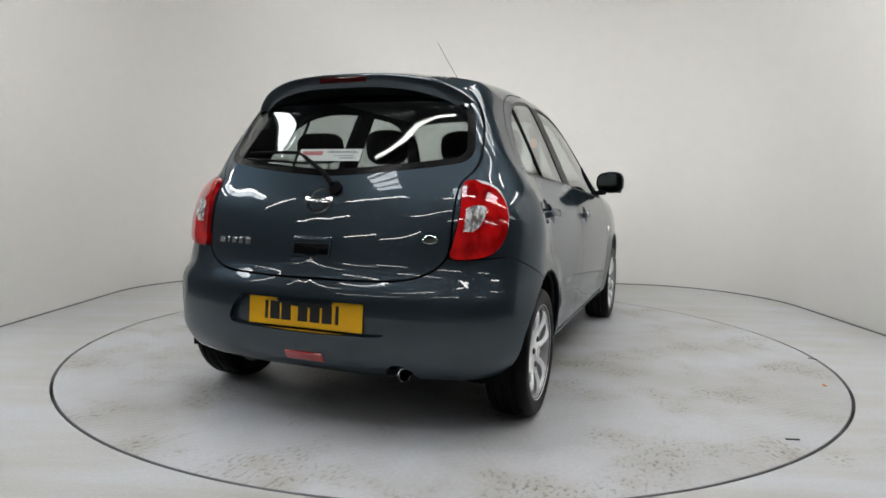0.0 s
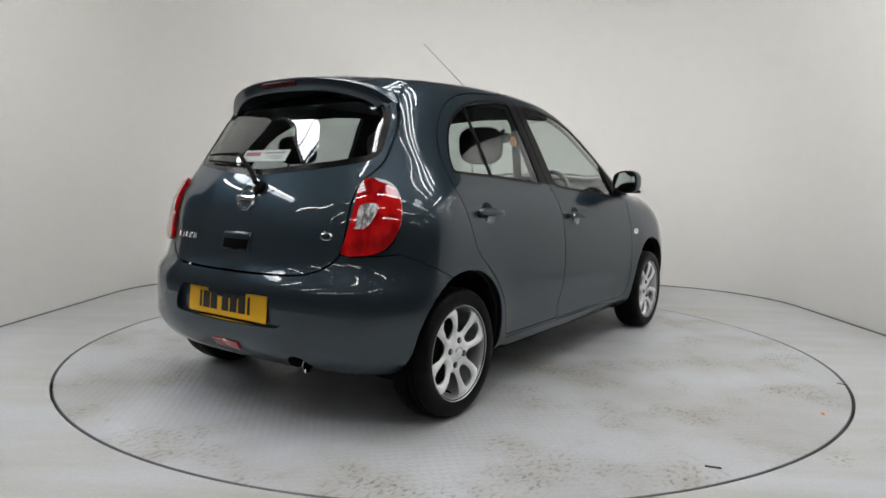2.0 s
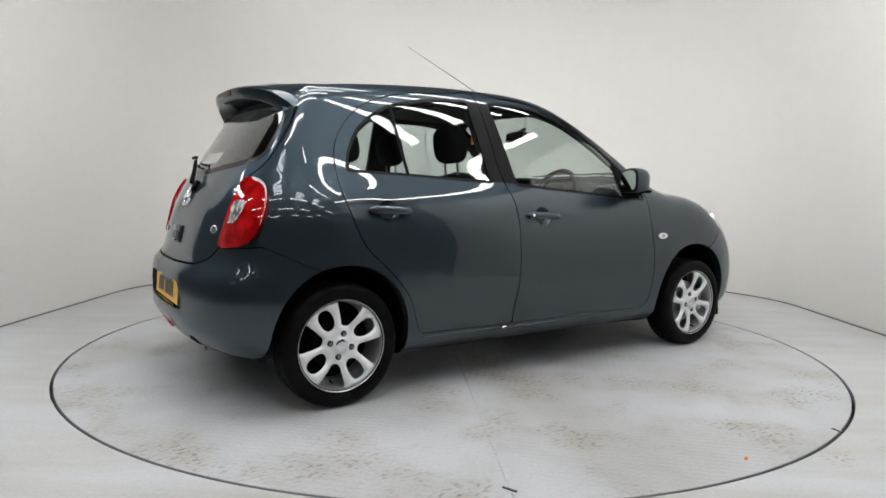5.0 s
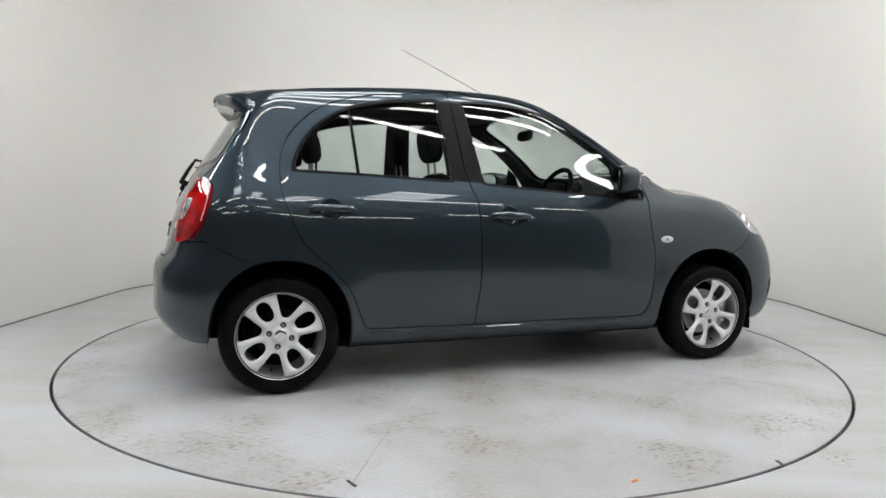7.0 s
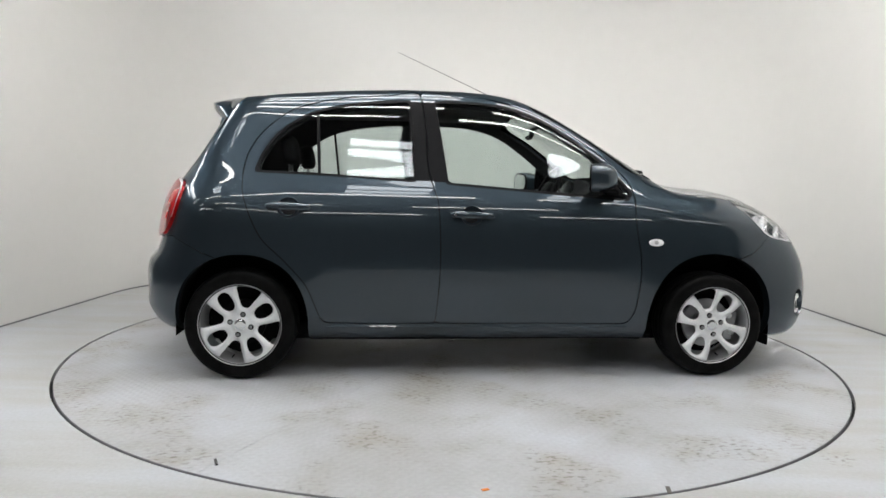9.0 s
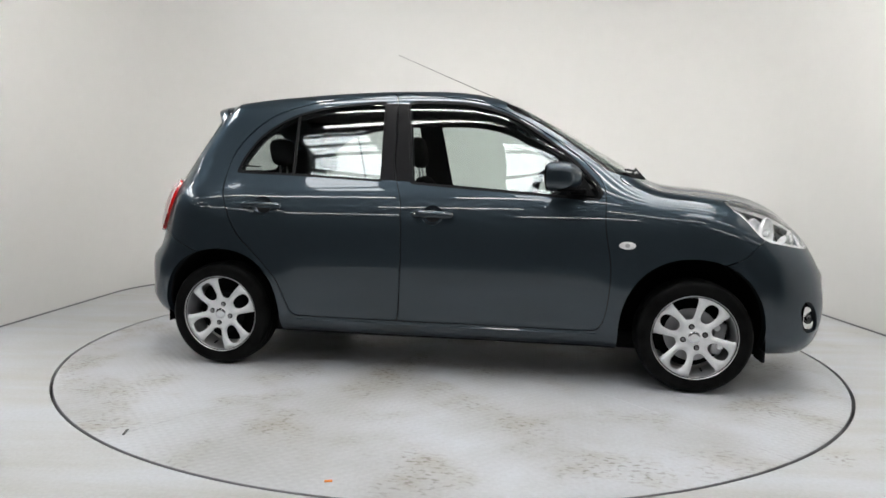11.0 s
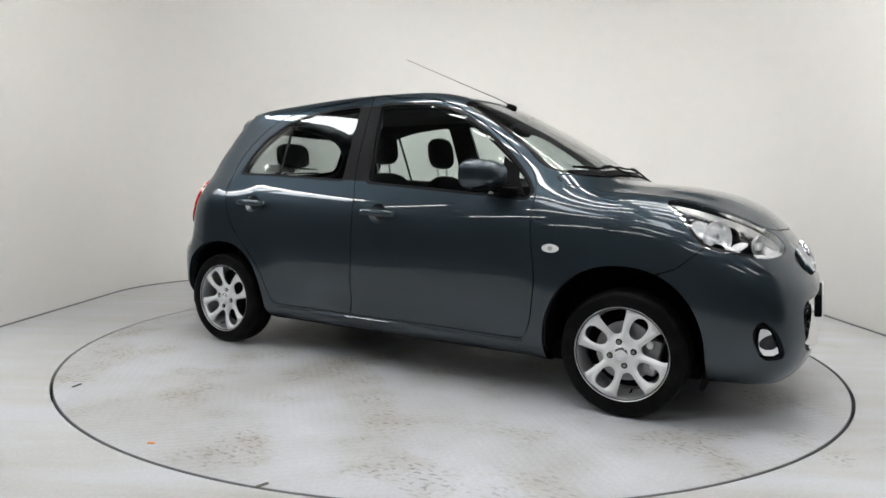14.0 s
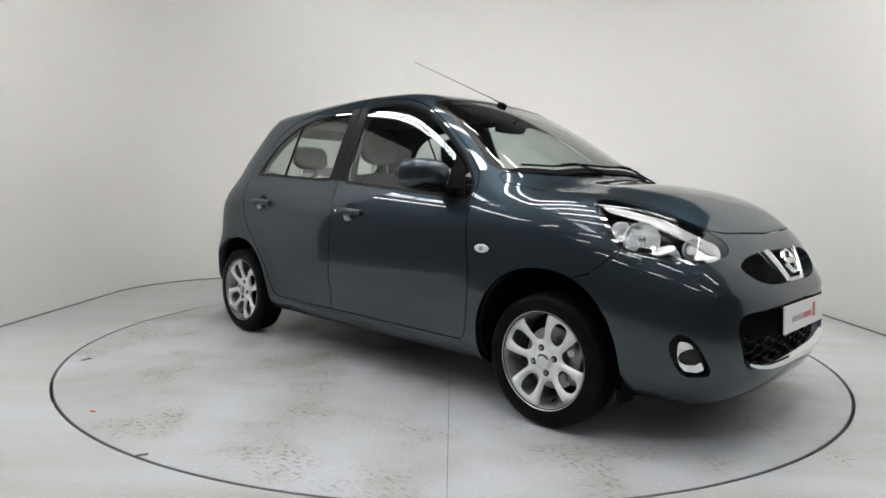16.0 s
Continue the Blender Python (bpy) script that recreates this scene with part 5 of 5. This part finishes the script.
# ---- cabin ----
def soft_block(bm, size, m, power=3.2, nu=24, nv=12):
    """A rounded cushion."""
    rings = []
    for j in range(1, nv):
        b = -math.pi / 2 + math.pi * j / nv
        sb = math.copysign(abs(math.sin(b)) ** (2 / power), math.sin(b))
        cb = abs(math.cos(b)) ** (2 / power)
        rings.append([m @ Vector((size[0] / 2 * cb * math.copysign(abs(math.cos(a)) ** (2 / power), math.cos(a)),
                                  size[1] / 2 * cb * math.copysign(abs(math.sin(a)) ** (2 / power), math.sin(a)), size[2] / 2 * sb)) for a in [2 * math.pi * i / nu for i in range(nu)]])
    return loft(bm, rings)


def build_seat(name, x, y, back_lean, w, head_z, head_w, parent):
    s = new(name)
    s.parent = parent
    part("seat_cushion", soft_block(bmesh.new(), (0.52, w, 0.16), pose(x + 0.22, y, 0.50, 0, -8, 0)), MAT["fabric"], s, "", True)
    part("backrest", soft_block(bmesh.new(), (0.15, w, 0.62), pose(x - 0.10, y, 0.76, 0, -back_lean, 0)), MAT["fabric"], s, "", True)
    h = part("headrest", soft_block(bmesh.new(), (0.10, head_w, 0.21), pose(x - 0.215, y, head_z, 0, -back_lean * 0.5, 0), 3.0), MAT["fabric"], s, "dark fabric headrest on two posts", True)
    for d in (-0.06, 0.06):
        part("headrest_post", tube(bmesh.new(), [(x - 0.19, y + d, head_z - 0.22), (x - 0.21, y + d, head_z - 0.06)], 0.006), MAT["steel"], h)


for y in (-0.35, 0.35):
    build_seat("front_seat", -0.155, y, 17, 0.48, 1.215, 0.27, car)
bench = new("rear_bench")
bench.parent = car
part("bench_cushion", soft_block(bmesh.new(), (0.48, 1.18, 0.16), pose(-0.66, 0, 0.50, 0, -6, 0)), MAT["fabric"], bench, "", True)
part("bench_back", soft_block(bmesh.new(), (0.14, 1.16, 0.58), pose(-0.96, 0, 0.74, 0, -16, 0)), MAT["fabric"], bench, "", True)
for y in (-0.40, 0.40):
    h = part("headrest", soft_block(bmesh.new(), (0.09, 0.26, 0.155), pose(-1.035, y, 1.165, 0, -8, 0)), MAT["fabric"], bench, "", True)
    for d in (-0.05, 0.05):
        part("headrest_post", tube(bmesh.new(), [(-1.03, y + d, 0.96), (-1.035, y + d, 1.12)], 0.006), MAT["steel"], h)
part("parcel_shelf", box(bmesh.new(), (0.40, 1.10, 0.025), pose(-1.27, 0, 0.985), 0.008), MAT["lining"], car)
bm = bmesh.new()
rr = []
for k in range(17):
    y = -0.68 + 1.36 * k / 16
    hump = 0.060 * math.exp(-((y + 0.36) / 0.17) ** 2)
    rr.append([Vector((x, y, z)) for x, z in ((0.62, 0.60), (0.545, 0.80), (0.52, 0.93 + hump * 0.5), (0.60, 0.985 + hump), (0.72, 0.985 + hump * 0.5), (0.98, 0.985), (1.00, 0.95), (0.9, 0.6))])
dash = part("dashboard", loft(bm, rr), MAT["lining"], car, "dark grey dashboard", True)
part("instrument_dial", oval(bmesh.new(), pose(0.535, -0.36, 0.985, 0, -75, 0), 0.05, 0.11, 0.01), MAT["gloss_black"], dash, "", True)
sw = new("steering_wheel")
sw.parent = car
sm = pose(0.41, -0.355, 0.945, 0, -64, 0)
bm = bmesh.new()
n1, n2 = 40, 10
vs = [[bm.verts.new(sm @ Vector(((0.172 + 0.015 * math.cos(b)) * math.cos(a), (0.172 + 0.015 * math.cos(b)) * math.sin(a), 0.015 * math.sin(b)))) for b in [2 * math.pi * j / n2 for j in range(n2)]] for a in [2 * math.pi * i / n1 for i in range(n1)]]
for i in range(n1):
    for j in range(n2):
        bm.faces.new((vs[i][j], vs[(i + 1) % n1][j], vs[(i + 1) % n1][(j + 1) % n2], vs[i][(j + 1) % n2]))
part("wheel_rim", bm, MAT["black"], sw, "", True)
part("wheel_boss", soft_block(bmesh.new(), (0.17, 0.19, 0.05), sm), MAT["black"], sw, "", True)
for a in (90, 270, 180):
    part("wheel_spoke", box(bmesh.new(), (0.11, 0.035, 0.02), sm @ pose(0, 0, 0, 0, 0, a) @ pose(0.11, 0, 0), 0.006), MAT["silver"], sw, "", True)
part("steering_column", tube(bmesh.new(), [sm @ Vector((0, 0, -0.02)), sm @ Vector((0, 0, -0.22))], 0.045, 12), MAT["black"], sw)
mir = new("interior_mirror")
mir.parent = car
part("mirror_body", soft_block(bmesh.new(), (0.035, 0.235, 0.070), pose(0.39, -0.01, 1.325, 0, 8, -6)), MAT["black"], mir, "", True)
part("mirror_stem", tube(bmesh.new(), [(0.40, -0.01, 1.345), (0.46, -0.01, 1.385)], 0.012), MAT["black"], mir)
part("mirror_glass", box(bmesh.new(), (0.003, 0.205, 0.052), pose(0.3715, -0.01, 1.325, 0, 8, -6), 0.001), MAT["dial"], mir)
belt = part("seat_belt", box(bmesh.new(), (0.004, 0.048, 0.62), pose(-0.335, -0.575, 1.02, -8, 4, 0)), MAT["fabric"], car)
part("belt_guide", box(bmesh.new(), (0.02, 0.03, 0.05), pose(-0.345, -0.545, 1.235), 0.004), MAT["orange"], belt, "small orange tag")
# ---- motions ----
def motions():
    times = [k * 0.5 for k in range(33)]
    walk(table, [(t, table_pose(t)) for t in times])
    walk(car, [(t, car_pose(t)) for t in times])


motions()
